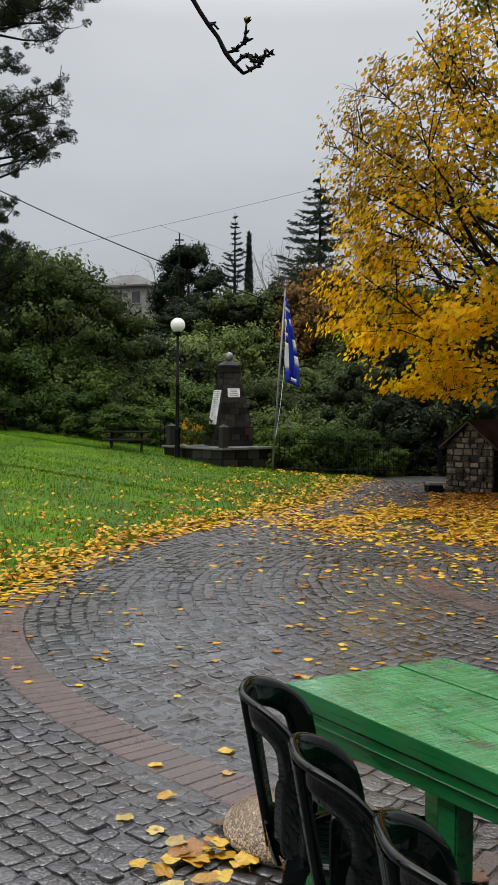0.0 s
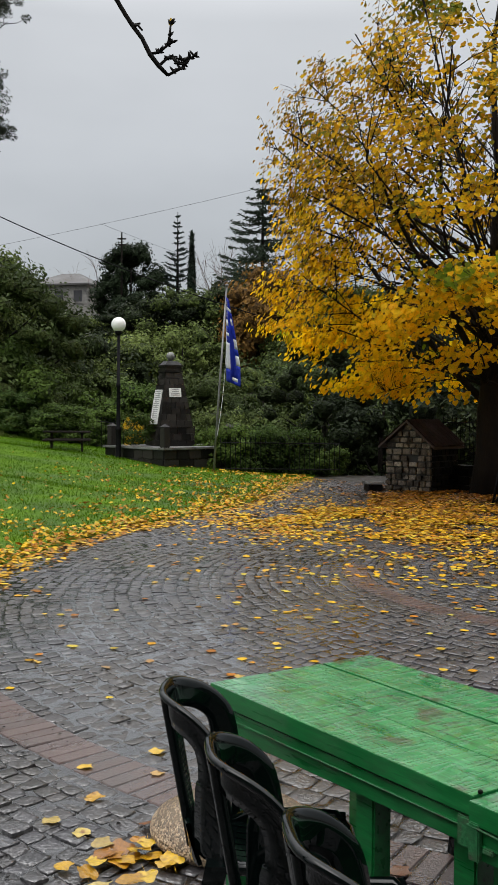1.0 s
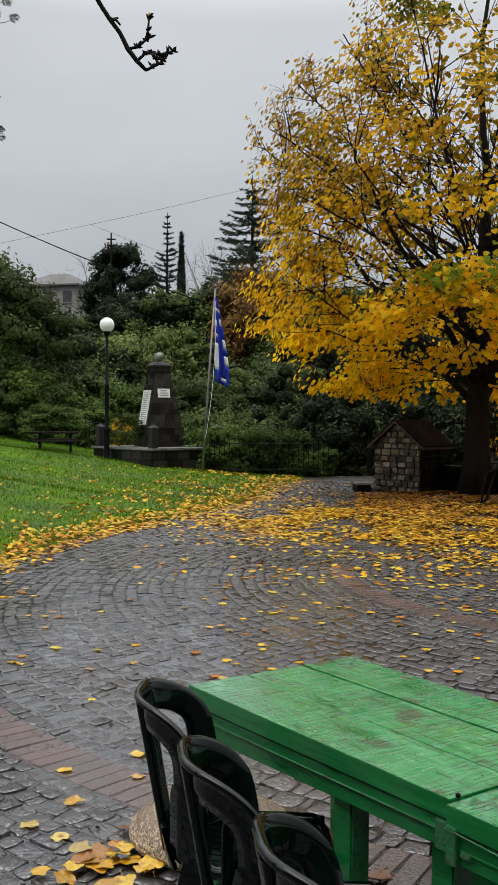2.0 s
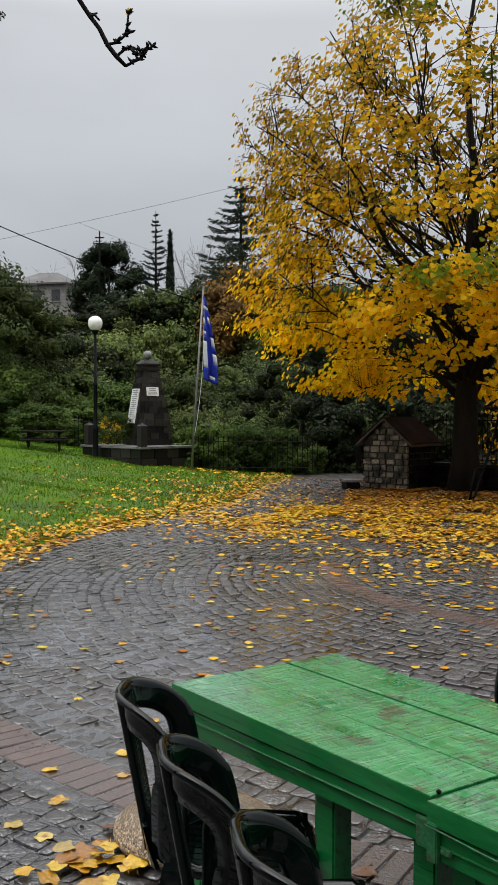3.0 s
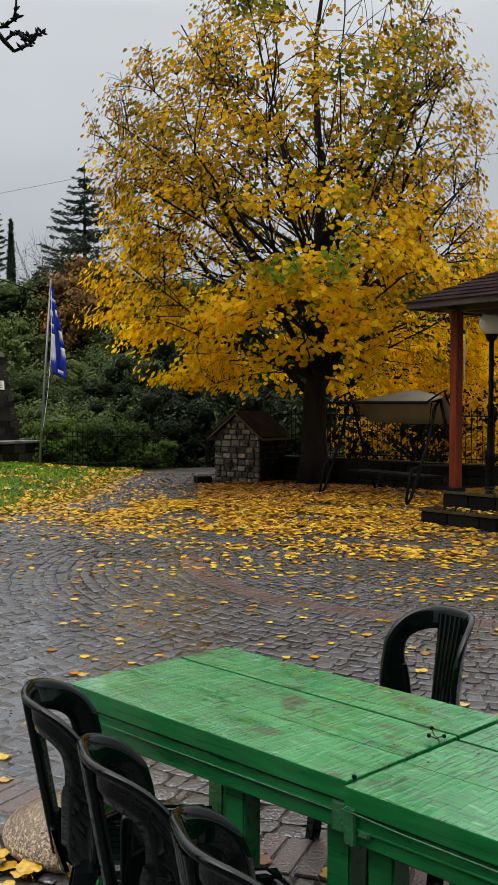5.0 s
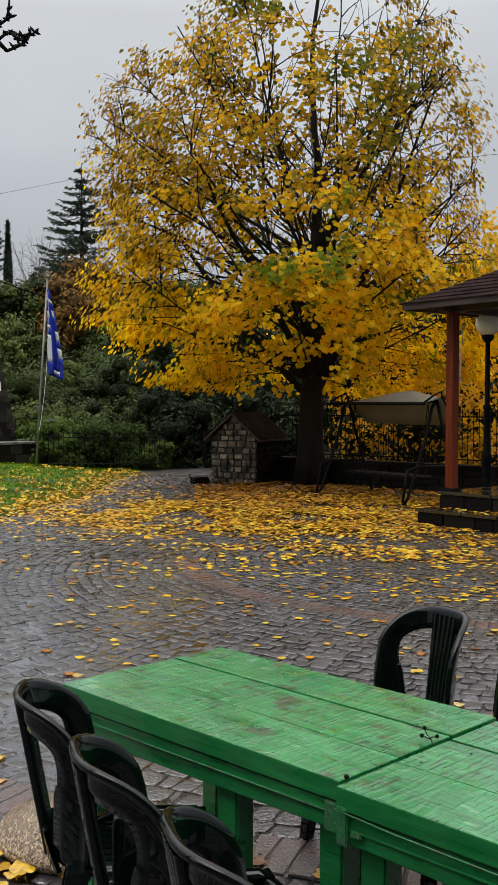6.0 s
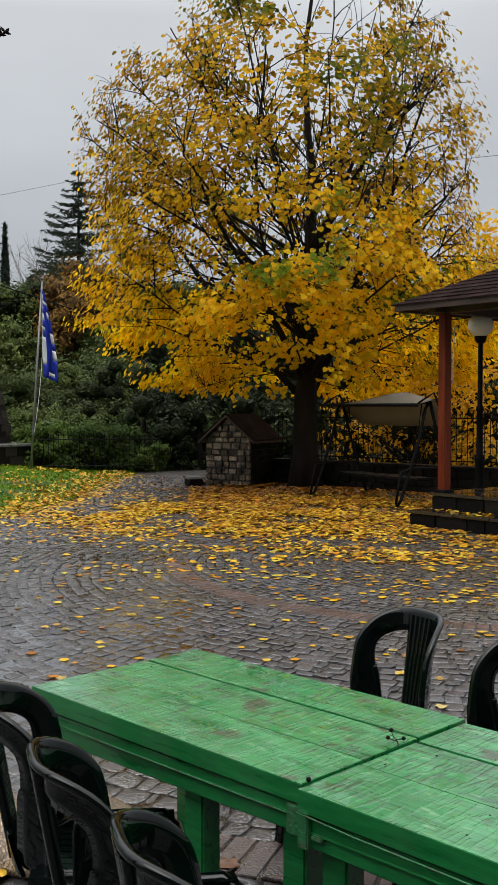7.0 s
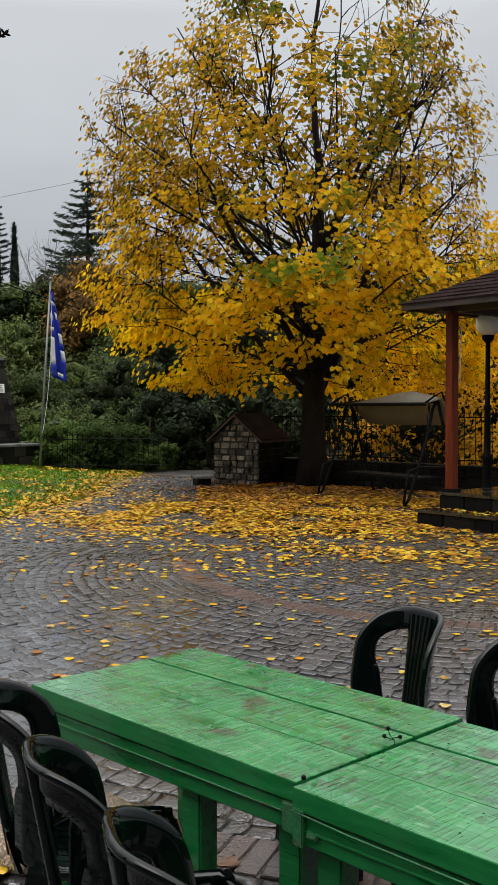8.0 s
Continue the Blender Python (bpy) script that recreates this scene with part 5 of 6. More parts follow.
        b = nodes[k]
        mid_ = (b + c) / 2 + rng.normal(0, .06, 3) - np.array([0, 0, .04])
        twigs.append((np.array([b, mid_, c]), np.array([.006, .005, .003])))
        for _ in range(0 if hi > .35 else 2):
            e = c + rng.normal(0, .11, 3)
            twigs.append((np.array([mid_, (mid_ + e) / 2 + rng.normal(0, .02, 3), e]), np.array([.003, .0025, .002])))
        m = int(rng.poisson(9.5 - 2.4 * hi))
        if z > 10.5 and rng.random() < .3:
            m = 1
        w = rng.uniform(.1, 1.3, (m, 1))
        pts = mid_ + (c - mid_) * w + rng.normal(0, 1, (m, 3)) * np.array([.11, .11, .08]) - np.array([0, 0, .09])
        for v in pts:
            if math.hypot(v[0], v[1]) > 1.04 * reach(v[2], math.atan2(v[1], v[0])):
                continue
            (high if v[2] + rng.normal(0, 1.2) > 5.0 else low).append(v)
        made += 1
    tube("twig", twigs, M["twig"], t, 3)["kind"] = "stuff"
    low, high = np.array(low), np.array(high)
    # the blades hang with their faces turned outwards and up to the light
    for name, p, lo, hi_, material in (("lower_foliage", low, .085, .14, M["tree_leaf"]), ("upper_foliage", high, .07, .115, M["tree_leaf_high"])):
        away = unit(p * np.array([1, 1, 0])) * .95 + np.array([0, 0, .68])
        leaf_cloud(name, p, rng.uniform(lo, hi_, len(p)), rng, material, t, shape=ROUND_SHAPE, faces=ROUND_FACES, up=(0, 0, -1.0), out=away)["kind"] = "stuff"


yellow_tree()


# second autumn tree beyond the railing
rng = np.random.default_rng(91)
at = broad_tree("autumn_tree", rng, 9.5, 3.4, mat("orange_autumn_leaf", [(.66, .36, .006), (.78, .44, .008), (.56, .28, .006)], rand="island", through_light=.55, bump=0),
                z0=2.0, blobs=80, per=66, leaf=.18, lump=.2, label="orange-yellow autumn tree beyond the railing")
stand(at, 12.6, 25.0, 1.0)
at["group"] = "autumn trees beyond the railing"
stand_copy(at, 9.4, 24.6, .62, 120)


# ---- tables ----
TA, TU, TV = Vector((.02, 3.035)), Vector((.538, -.843)), Vector((.82, .572))


def green_table(u0, length, legs, label, dv=0.0, dz=0.0, taper=False):
    o = TA + TU * u0 + TV * dv
    t = thing("wooden_table", Matrix(((TU.x, TV.x, 0, o.x), (TU.y, TV.y, 0, o.y), (0, 0, -1, .76 + dz), (0, 0, 0, 1))) @ Matrix.Diagonal((1, 1, -1, 1)), label, "table", "green tables")
    w = .77

    def bar(name, x0, x1, y0, y1, tops, bottoms, material, bevel, label=""):
        """A straight timber whose top and bottom edges may run out of level."""
        bm = bmesh.new()
        for v in box(bm, (x0, y0, -1), (x1, y1, 0), bevel=bevel):
            k = (v.co.x - x0) / (x1 - x0)
            up, dn = tops[0] + (tops[1] - tops[0]) * k, bottoms[0] + (bottoms[1] - bottoms[0]) * k
            v.co.z = up + v.co.z if v.co.z > -.5 else dn + v.co.z + 1
        ob = part(name, bm, material, t, label)
        # faces that don't look up take the darker, shaded green
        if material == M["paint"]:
            ob.data.materials.append(M["paint_side_shaded"])
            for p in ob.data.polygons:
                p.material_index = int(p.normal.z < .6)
        return ob

    k0, k1 = (-.066, -.055) if taper else (-.058, -.058)
    m0, m1 = (-.172, -.142) if taper else (-.150, -.152)
    for i, (a, b) in enumerate(((0, .2560), (.2578, .513), (.523, w))):
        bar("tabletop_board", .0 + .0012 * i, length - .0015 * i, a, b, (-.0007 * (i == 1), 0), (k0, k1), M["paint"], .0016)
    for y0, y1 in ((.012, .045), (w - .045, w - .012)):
        bar("apron", .01, length - .01, y0, y1, (k0 - .005, k1 - .005), (m0, m1), M["paint_side_shaded"], .005)
    bar("ledge", .01, length - .01, .004, .0125, (k0 - .046, k1 - .032), (k0 - .051, k1 - .037), M["paint_side_shaded"], .002)
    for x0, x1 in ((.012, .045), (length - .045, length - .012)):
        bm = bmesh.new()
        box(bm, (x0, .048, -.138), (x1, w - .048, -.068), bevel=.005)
        part("end_apron", bm, M["paint_side_shaded"], t)
    # nail heads in rows across the boards
    rn = random.Random(int(length * 100))
    for x in (.08, length * .36, length * .68, length - .09):
        for y in (.06, .20, .31, .46, .58, .71):
            if rn.random() < .75:
                lathe("nail_head", [(.0035, -.001), (.0035, .0006), (.0005, .0008)], M["twig"], t, 7).location = (x + rn.uniform(-.03, .03), y + rn.uniform(-.015, .015), 0)
    for x in legs:
        for y in (.05, w - .13):
            bm = bmesh.new()
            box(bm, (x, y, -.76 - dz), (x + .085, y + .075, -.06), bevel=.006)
            part("leg", bm, M["paint_side_shaded"], t)
    return t


t1 = green_table(0, 1.286, (.03, .76, 1.17), "long green painted plank table, wet and scuffed, against another", taper=True)
t2 = green_table(1.294, 1.3, (.04, .7, 1.18), "second green painted plank table set end to end", dv=.004, dz=-.004)
bm = bmesh.new()
box(bm, (1.235, -.004, -.142), (1.284, .012, -.062), bevel=.003)
part("hinge_plate", bm, M["rust_metal"], t1, "rusty hinge plate under old paint")
bm = bmesh.new()
box(bm, (.004, -.006, -.150), (.04, .012, -.050), bevel=.003)
part("hinge_plate", bm, M["rust_metal"], t2, "rusty hinge plate under old paint")
bm = bmesh.new()
box(bm, (.05, -.004, -.118), (.085, .012, -.104), bevel=.003)
part("hook", bm, M["rust_metal"], t2)
tube("wire_strand", [([(.0, -.004, -.06), (.2, -.007, -.066), (.24, -.007, -.066), (.6, -.008, -.068), (1.2, -.006, -.066)], [.003] * 5)], M["rust_metal"], t2, 5)
tube("wire_strand", [([(.02, -.004, -.098), (.5, .002, -.100), (1.24, .0, -.090)], [.0025] * 3)], M["rust_metal"], t1, 5)

# dry sprig on the seam between the tables
sp = TA + TU * 1.285 + TV * .455
sg = thing("dry_sprig", pose(sp.x, sp.y, .762, 0, 0, 40) @ Matrix.Scale(.75, 4), "tiny dry sprig with dark seed heads on the table", "twig")
tube("stem", [([(-.03, -.02, .002), (.0, .0, .008), (.02, .03, .014), (.035, .05, .03)], [.0022] * 4), ([(.0, .0, .008), (-.02, .03, .02)], [.002] * 2), ([(.01, .015, .01), (.04, .0, .008)], [.002] * 2)],
     M["twig"], sg, 4)
for p in ((.035, .05, .034), (-.02, .032, .022), (.042, -.002, .01)):
    lathe("seed_head", [(.001, -.009), (.007, -.005), (.009, 0), (.007, .006), (.001, .009)], M["twig"], sg, 8).location = p
bl = TA + TU * 1.288 + TV * .055
bb = tagged(lathe("dark_berry", [(.002, -.006), (.006, -.003), (.0075, .001), (.0055, .005), (.001, .007)], M["twig"], None, 10), "small dark berry lying on the table seam", "berry")
bb.location = (bl.x, bl.y, .765)


# ---- plastic chairs ----
def chair():
    t = thing("plastic_chair", pose(0, 0, 0), "glossy black-green moulded plastic chair, wet with rain", "chair", "chairs round the tables")
    H, S, D = .89, .195, .17
    # plan of the back: a deep U; table of arc length
    sx_ = np.linspace(0, S, 60)
    sy_ = D * (sx_ / S) ** 3.6
    arc = np.r_[0, np.cumsum(np.hypot(np.diff(sx_), np.diff(sy_)))]
    U = arc[-1]

    def back_pt(u, z, h=0.0):
        """Point on the back at u along its curve and height z, h behind it."""
        a = min(abs(u), U)
        x, w = float(np.interp(a, arc, sx_)), float(np.interp(a, arc, sy_))
        slope = D * 3.6 / S * (x / S) ** 2.6
        l = math.hypot(1, slope)
        sg = 1 if u >= 0 else -1
        lean = .085 * (H - z) / (H - .42)
        return Vector((sg * (x + h * slope / l), -.5 + lean + w - h / l, z))

    arch = []
    for a in np.linspace(-1, 1, 61):
        if abs(a) > .5:
            k = (1 - abs(a)) / .5
            arch.append((math.copysign(U * (.78 + .22 * k), a), .40 + .25 * k))
        else:
            th = math.pi / 2 * (1 - abs(a) / .5)
            arch.append((math.copysign(U * math.cos(th) ** (2 / 2.6), a), .65 + (H - .65) * math.sin(th) ** (2 / 2.6)))
    V, F = [], []
    prof = [(.008, .006), (.006, .014), (-.001, .020), (-.010, .019), (-.016, .011), (-.015, .001), (-.008, -.006), (.01, -.007), (.034, -.006), (.05, -.005), (.052, .003), (.034, .003), (.012, .003)]
    m_ = len(arch)
    for i, (x, z) in enumerate(arch):
        i0, i1 = max(0, i - 1), min(m_ - 1, i + 1)
        tx, tz = arch[i1][0] - arch[i0][0], arch[i1][1] - arch[i0][1]
        l = math.hypot(tx, tz)
        nx, nz = tz / l, -tx / l
        top = math.sin(math.pi * i / (m_ - 1)) ** 8
        for w, h in prof:
            wide = w * (1.4 + .15 * top + .75 * min(1, max(0, (.80 - z) / .2))) if w > .009 else w
            V.append(back_pt(x + nx * wide, z + nz * wide, h))
    k = len(prof)
    for i in range(m_ - 1):
        for j in range(k):
            F.append((i * k + j, (i + 1) * k + j, (i + 1) * k + (j + 1) % k, i * k + (j + 1) % k))
    F += [tuple(range(k)), tuple((m_ - 1) * k + j for j in range(k))[::-1]]
    mesh_ob("back_rim", V, F, M["plastic"], t, smooth=True)
    # central splat of ribs
    for i in range(5):
        V, F = [], []
        u0, u1 = -1 + 2 * i / 5 + .022, -1 + 2 * (i + 1) / 5 - .022
        for z in np.linspace(.41, H - .016, 14):
            hw = .043 + .022 * ((z - .41) / .45) ** 1.5
            for u in (u0, (u0 + u1) / 2, u1):
                V += [back_pt(u * hw, z, -.012), back_pt(u * hw, z, .014 + (.005 if u == (u0 + u1) / 2 else 0))]
        for q in range(13):
            b = q * 6
            for a0, a1 in ((0, 2), (2, 4), (4, 5), (5, 3), (3, 1), (1, 0)):
                F.append((b + a0, b + a1, b + 6 + a1, b + 6 + a0))
        mesh_ob("back_rib", V, F, M["plastic"], t, smooth=True)
    V, F, nn, rows = [], [], 12, 5
    for z, hw in zip(np.linspace(.39, .50, rows), np.linspace(.13, .085, rows)):
        for c in range(nn + 1):
            u = -hw + 2 * hw * c / nn
            V += [back_pt(u, z, -.006), back_pt(u, z, .009)]
    w2 = (nn + 1) * 2
    for r_ in range(rows - 1):
        for c in range(nn):
            b = r_ * w2 + c * 2
            F += [(b, b + 2, b + 2 + w2, b + w2), (b + 1, b + 1 + w2, b + 3 + w2, b + 3)]
    for c in range(nn):
        b = (rows - 1) * w2 + c * 2
        F += [(c * 2, c * 2 + 1, c * 2 + 3, c * 2 + 2), (b, b + 2, b + 3, b + 1)]
    mesh_ob("lower_panel", V, F, M["plastic"], t, smooth=True)
    # seat: rounded tray with slots
    for i in range(9):
        x = -.185 + .37 * (i + .5) / 9
        V, F = [], []
        for s in np.linspace(0, 1, 9):
            y0 = -.375 + .09 * abs(x / .185) ** 2.5
            y = y0 + (.045 - y0) * s
            z = .425 - .02 * math.sin(math.pi * s) + .006 * s - (.03 * max(0, s - .85) / .15)
            for dx, dz in ((-.0165, 0), (.0165, 0), (.0165, -.014), (-.0165, -.014)):
                V.append((x + dx, y, z + dz))
        for q in range(8):
            for j in range(4):
                F.append((q * 4 + j, q * 4 + (j + 1) % 4, q * 4 + 4 + (j + 1) % 4, q * 4 + 4 + j))
        F += [(3, 2, 1, 0), (32, 33, 34, 35)]
        mesh_ob("seat_slat", V, F, M["plastic"], t)
    ring = [(-.2, -.25), (-.215, -.1), (-.205, .03), (-.14, .07), (0, .08), (.14, .07), (.205, .03), (.215, -.1), (.2, -.25), (.12, -.34), (.0, -.385), (-.12, -.34), (-.2, -.25)]
    tube("seat_edge", [([(x, y, .42 - .02 * (y > .04)) for x, y in ring], [.021] * len(ring))], M["plastic"], t, 8)
    for sx in (-1, 1):
        for y0, y1 in ((-.32, -.42), (.03, .07)):
            V, F = [], []
            for s in np.linspace(0, 1, 6):
                c = Vector((sx * (.19 + .03 * s), y0 + (y1 - y0) * s, .43 - .43 * s))
                w = .034 - .012 * s
                for dx, dy in ((-w, -w), (w, -w), (w, w), (-w, w)):
                    V.append(c + Vector((dx * .8, dy, 0)))
            for q in range(5):
                for j in range(4):
                    F.append((q * 4 + j, q * 4 + (j + 1) % 4, q * 4 + 4 + (j + 1) % 4, q * 4 + 4 + j))
            F += [(0, 1, 2, 3), (23, 22, 21, 20)]
            mesh_ob("leg", V, F, M["plastic"], t)
    return t


def chair_pose(x, y, fx, fy):
    """Chair with its backrest's top near (x, y), facing (fx, fy)."""
    a = math.degrees(math.atan2(-fx, fy))
    return pose(x, y, 0, 0, 0, a) @ pose(0, .50, 0)


c0 = chair()
c0.matrix_world = chair_pose(-.098, 2.50, 1.0, -.08)
copy_thing(c0, chair_pose(.058, 1.935, 1.0, .10))
copy_thing(c0, chair_pose(.238, 1.43, 1.0, .10))
copy_thing(c0, chair_pose(1.60, 3.37, -.904, -.427))
copy_thing(c0, chair_pose(1.89, 2.83, -.88, -.47))


# ---- round aggregate stone ----
def round_stone():
    prof = [(.02, -.02)] + [(.335 * math.cos(a) ** .8, .05 + .095 * math.sin(a)) for a in np.linspace(-.55, math.pi / 2 - .02, 16)]
    t = lathe("concrete_dome", [(max(.002, r), z) for r, z in prof], M["aggregate"], None, 40)
    t.location = (.10, 3.47, .0)
    tagged(t, "low round dome of exposed pebble concrete on the setts", "bollard")
    r = np.random.default_rng(2)
    n = 11000
    u = r.uniform(-.5, math.pi / 2, n)
    a = r.uniform(0, 2 * np.pi, n)
    rad, z = .335 * np.cos(u) ** .8, .05 + .095 * np.sin(u)
    keep = r.random(n) < (rad / .335 + .1)
    P = np.c_[rad * np.cos(a), rad * np.sin(a), z][keep]
    PEB = np.array([(-.5, -.5, 0), (.5, -.5, 0), (.5, .5, 0), (-.5, .5, 0), (-.3, -.3, .2), (.3, -.3, .2), (.3, .3, .2), (-.3, .3, .2)])
    nor = unit(P - np.array([0, 0, -.05]))
    y = unit(r.normal(size=P.shape))
    x = unit(np.cross(y, nor))
    y = np.cross(nor, x)
    s = r.uniform(.0045, .010, len(P))[:, None, None]
    V = P[:, None] + s * (PEB[None, :, :1] * x[:, None] + PEB[None, :, 1:2] * y[:, None] + PEB[None, :, 2:] * nor[:, None])
    FF = np.array([(0, 1, 5, 4), (1, 2, 6, 5), (2, 3, 7, 6), (3, 0, 4, 7), (4, 5, 6, 7)])
    fs = (FF[None] + (np.arange(len(P)) * 8)[:, None, None]).reshape(-1, 4)
    o = mesh_ob("pebble_facing", V.reshape(-1, 3), fs.tolist(), mat("mixed_pebbles", [(.42, .31, .20), (.20, .13, .08), (.58, .46, .32), (.05, .035, .024), (.48, .36, .23), (.10, .07, .045)], rand="island", rough=(.35, .6), bump=0), t,
                "small tan and brown pebbles")
    o["kind"] = "stuff"


round_stone()


# ---- bare branch overhead ----
def bare_tree():
    t = thing("bare_tree", pose(-2.2, 1.2, 0), "bare dark tree whose knotty branch reaches overhead", "tree")
    o = Vector((-2.2, 1.2, 0))
    tube("trunk", [([(0, 0, -.1), (.05, .03, 1.5), (.0, .1, 3), (.1, .2, 4.6)], [.17, .13, .11, .06])], M["bark"], t, 10)
    main = [(-2.1, 1.35, 3.7), (-1.6, 1.9, 4.15), (-1.0, 2.6, 4.0), (-.6, 3.1, 3.66), (-.42, 3.28, 3.42), (-.36, 3.3, 3.33), (-.33, 3.3, 3.28), (-.30, 3.3, 3.235), (-.265, 3.3, 3.19), (-.235, 3.3, 3.13), (-.20, 3.3, 3.085), (-.165, 3.3, 3.05)]
    rr = [.035, .03, .022, .013, .0095, .009, .0088, .0086, .0085, .0095, .009, .007]
    twig = [(main, rr)]
    r = random.Random(5)
    side = [[(-.165, 3.3, 3.05), (-.14, 3.28, 3.055), (-.115, 3.3, 3.075), (-.10, 3.3, 3.09)],
            [(-.235, 3.3, 3.13), (-.20, 3.31, 3.14), (-.165, 3.3, 3.165), (-.15, 3.3, 3.175)],
            [(-.165, 3.3, 3.165), (-.158, 3.3, 3.20), (-.155, 3.3, 3.245)],
            [(-.20, 3.3, 3.085), (-.17, 3.32, 3.12), (-.15, 3.32, 3.125), (-.11, 3.3, 3.11), (-.08, 3.3, 3.115)],
            [(-.15, 3.32, 3.125), (-.13, 3.3, 3.095), (-.10, 3.3, 3.10), (-.065, 3.3, 3.125)],
            [(-.30, 3.3, 3.235), (-.28, 3.29, 3.235), (-.262, 3.29, 3.215)],
            [(-.31, 3.3, 3.25), (-.295, 3.31, 3.245), (-.272, 3.31, 3.25)]]
    for s in side:
        twig.append((s, np.linspace(.0062, .0038, len(s))))
    # knobbly spur buds
    for s in side[:5]:
        for q in s[1:]:
            for _ in range(8):
                e = Vector(q) + Vector((r.uniform(-.018, .022), r.uniform(-.015, .015), r.uniform(-.006, .024)))
                twig.append(([q, tuple((Vector(q) + e) / 2), tuple(e)], [.0038, .005, .001]))
    tube("branch", [([tuple(Vector(p) - o) for p in pts], rad) for pts, rad in twig], M["twig"], t, 7)
    V, F = [], []
    lf = [(0, 0, 0), (.010, .004, .010), (.008, -.002, .026), (0, 0, .034), (-.010, .004, .022), (-.008, .002, .008)]
    mesh_ob("withered_leaf", [Vector((-.155, 3.3, 3.235)) - o + Vector(p) for p in lf], [(0, 1, 2, 3), (0, 3, 4, 5)], M["fallen_one"], t, "one last withered leaf")


bare_tree()


# ---- fallen leaves ----


def leaf_outline(n, lobes, seed):
    """A broad leaf with a pointed tip, lobes and a fold along its middle, about 1 across, as a fan round its centre."""
    r = random.Random(seed)
    V = [(0, 0, 0)]
    for i in range(n):
        a = 2 * math.pi * i / n
        rad = .40 + .03 * math.cos(lobes * a) + .12 * max(0, math.cos(a)) ** 6 - .12 * max(0, -math.cos(a)) ** 8 + r.uniform(-.022, .022)
        x, y = rad * math.sin(a), rad * math.cos(a)
        V.append((x, y, .05 * abs(x) + .03 * math.sin(3 * a + seed) + r.uniform(-.012, .012)))
    return V, [(0, i + 1, (i + 1) % n + 1) for i in range(n)]


def leaf_density(p):
    """How thickly leaves lie at a place on the plaza or lawn, from 0 to 1."""
    d = lawn_side(p)
    x, y = p[:, 0], p[:, 1]
    tree = 2.2 * np.exp(-(((x - 4.2) / 3.6) ** 2 + ((y - 17.2) / 4.2) ** 2) ** 1.5)
    fore = np.exp(-(((x - 4.2) / 2.6) ** 2 + ((y - 12.5) / 2.6) ** 2)) * .55
    e = 1.15 * np.exp(-((d - .05) / .33) ** 2) * np.clip(1.2 - np.maximum(0, 7.8 - y) * .8, 0, 1) * np.clip(1.35 - (y - 9) / 16, .25, 1)
    lawn = np.where(d > 0, .40 * np.exp(-d / 1.5), 0)
    plat = np.exp(-((((p - np.array([5.2, 13.4])) @ np.array([.877, .48])) + .2) / .28) ** 2) * (y > 10) * (y < 14)
    spare = np.where((d < 0) & (y > 5), .005 + .017 * np.exp(-((x - 2.5) / 3) ** 2) * (y > 6), .003)
    path = np.where((y > 17.2) & (x < 2.5 + (y - 17.8) * .13) & (d < 0), .05, 1.0)
    wide = .15 * np.exp(-(((x - 4.6) / 2.2) ** 2 + ((y - 10) / 3) ** 2)) * (d < 0)
    return np.clip(np.maximum.reduce([tree * path, fore, wide, e, lawn, plat, spare]), 0, 1.5)


rng = np.random.default_rng(101)
n = 420000
cand = np.c_[rng.uniform(-6, 11, n), rng.uniform(2.5, 26, n)]
inside = (cand[:, 0] > -.33 * (cand[:, 1] + .6) - .4) & (cand[:, 0] < .56 * (cand[:, 1] + .6) + .5) & (((cand - WALL_P) @ WALL_N) < -.08)
cand = cand[inside]
clump = np.array([noise.noise(Vector((a * .8, b * .8, 3))) + .6 * noise.noise(Vector((a * 2.6, b * 2.6, 8))) for a, b in cand])
keep = rng.random(len(cand)) < leaf_density(cand) * np.clip(.6 + clump * 1.6, np.where(np.abs(lawn_side(cand) - .05) < .4, .55, .04), 1.2) * (.6 + .55 * smooth01((cand[:, 1] - 12.5) / 2.5) * (lawn_side(cand) < -.3))
lv = cand[keep]
gp = np.array([(GA.x, GA.y), (GB.x, GB.y)])
rel = (lv - np.array([GO.x, GO.y])) @ gp.T
lv = lv[~((rel[:, 0] > -.05) & (rel[:, 1] > -.05))]
d = lawn_side(lv)
z = np.where(d > 0, lawn_z(d) + .07 * np.minimum(1, d / .25) + .01, .008) + rng.uniform(0, .03, len(lv)) * leaf_density(lv)
SMALL_V, SMALL_F = leaf_outline(11, 4, 3)
turf = d > .12
thin = turf & (rng.random(len(lv)) < .4 * smooth01((d - .2) / .6))
lv, z, d, turf = lv[~thin], z[~thin], d[~thin], turf[~thin]
fl = leaf_cloud("fallen_leaves", np.c_[lv, z - .02][turf], rng.uniform(.045, .088, int(turf.sum())), rng, M["fallen"], None, flat=.62, curl=.8)
tagged(fl, "yellow leaves caught in the wet grass", "fallen leaves", kind="stuff")
lv, z = lv[~turf], z[~turf]
far_ = lv[:, 1] > 10
fl = leaf_cloud("fallen_leaves", np.c_[lv, z][~far_], rng.uniform(.055, .105, int((~far_).sum())), rng, M["fallen"], None, flat=.95, shape=np.array(SMALL_V), faces=SMALL_F, curl=.35)
tagged(fl, "scattered wet yellow leaves beaten flat on the setts", "fallen leaves", kind="stuff")
old_ = far_ & (lv[:, 0] > 2.2) & ((lv[:, 1] + rng.normal(0, 1.6, len(lv)) > 18.0) | (rng.random(len(lv)) < .16))
fl = leaf_cloud("fallen_leaves", np.c_[lv, z][old_], rng.uniform(.06, .115, int(old_.sum())), rng, M["fallen_old"], None, flat=.85)
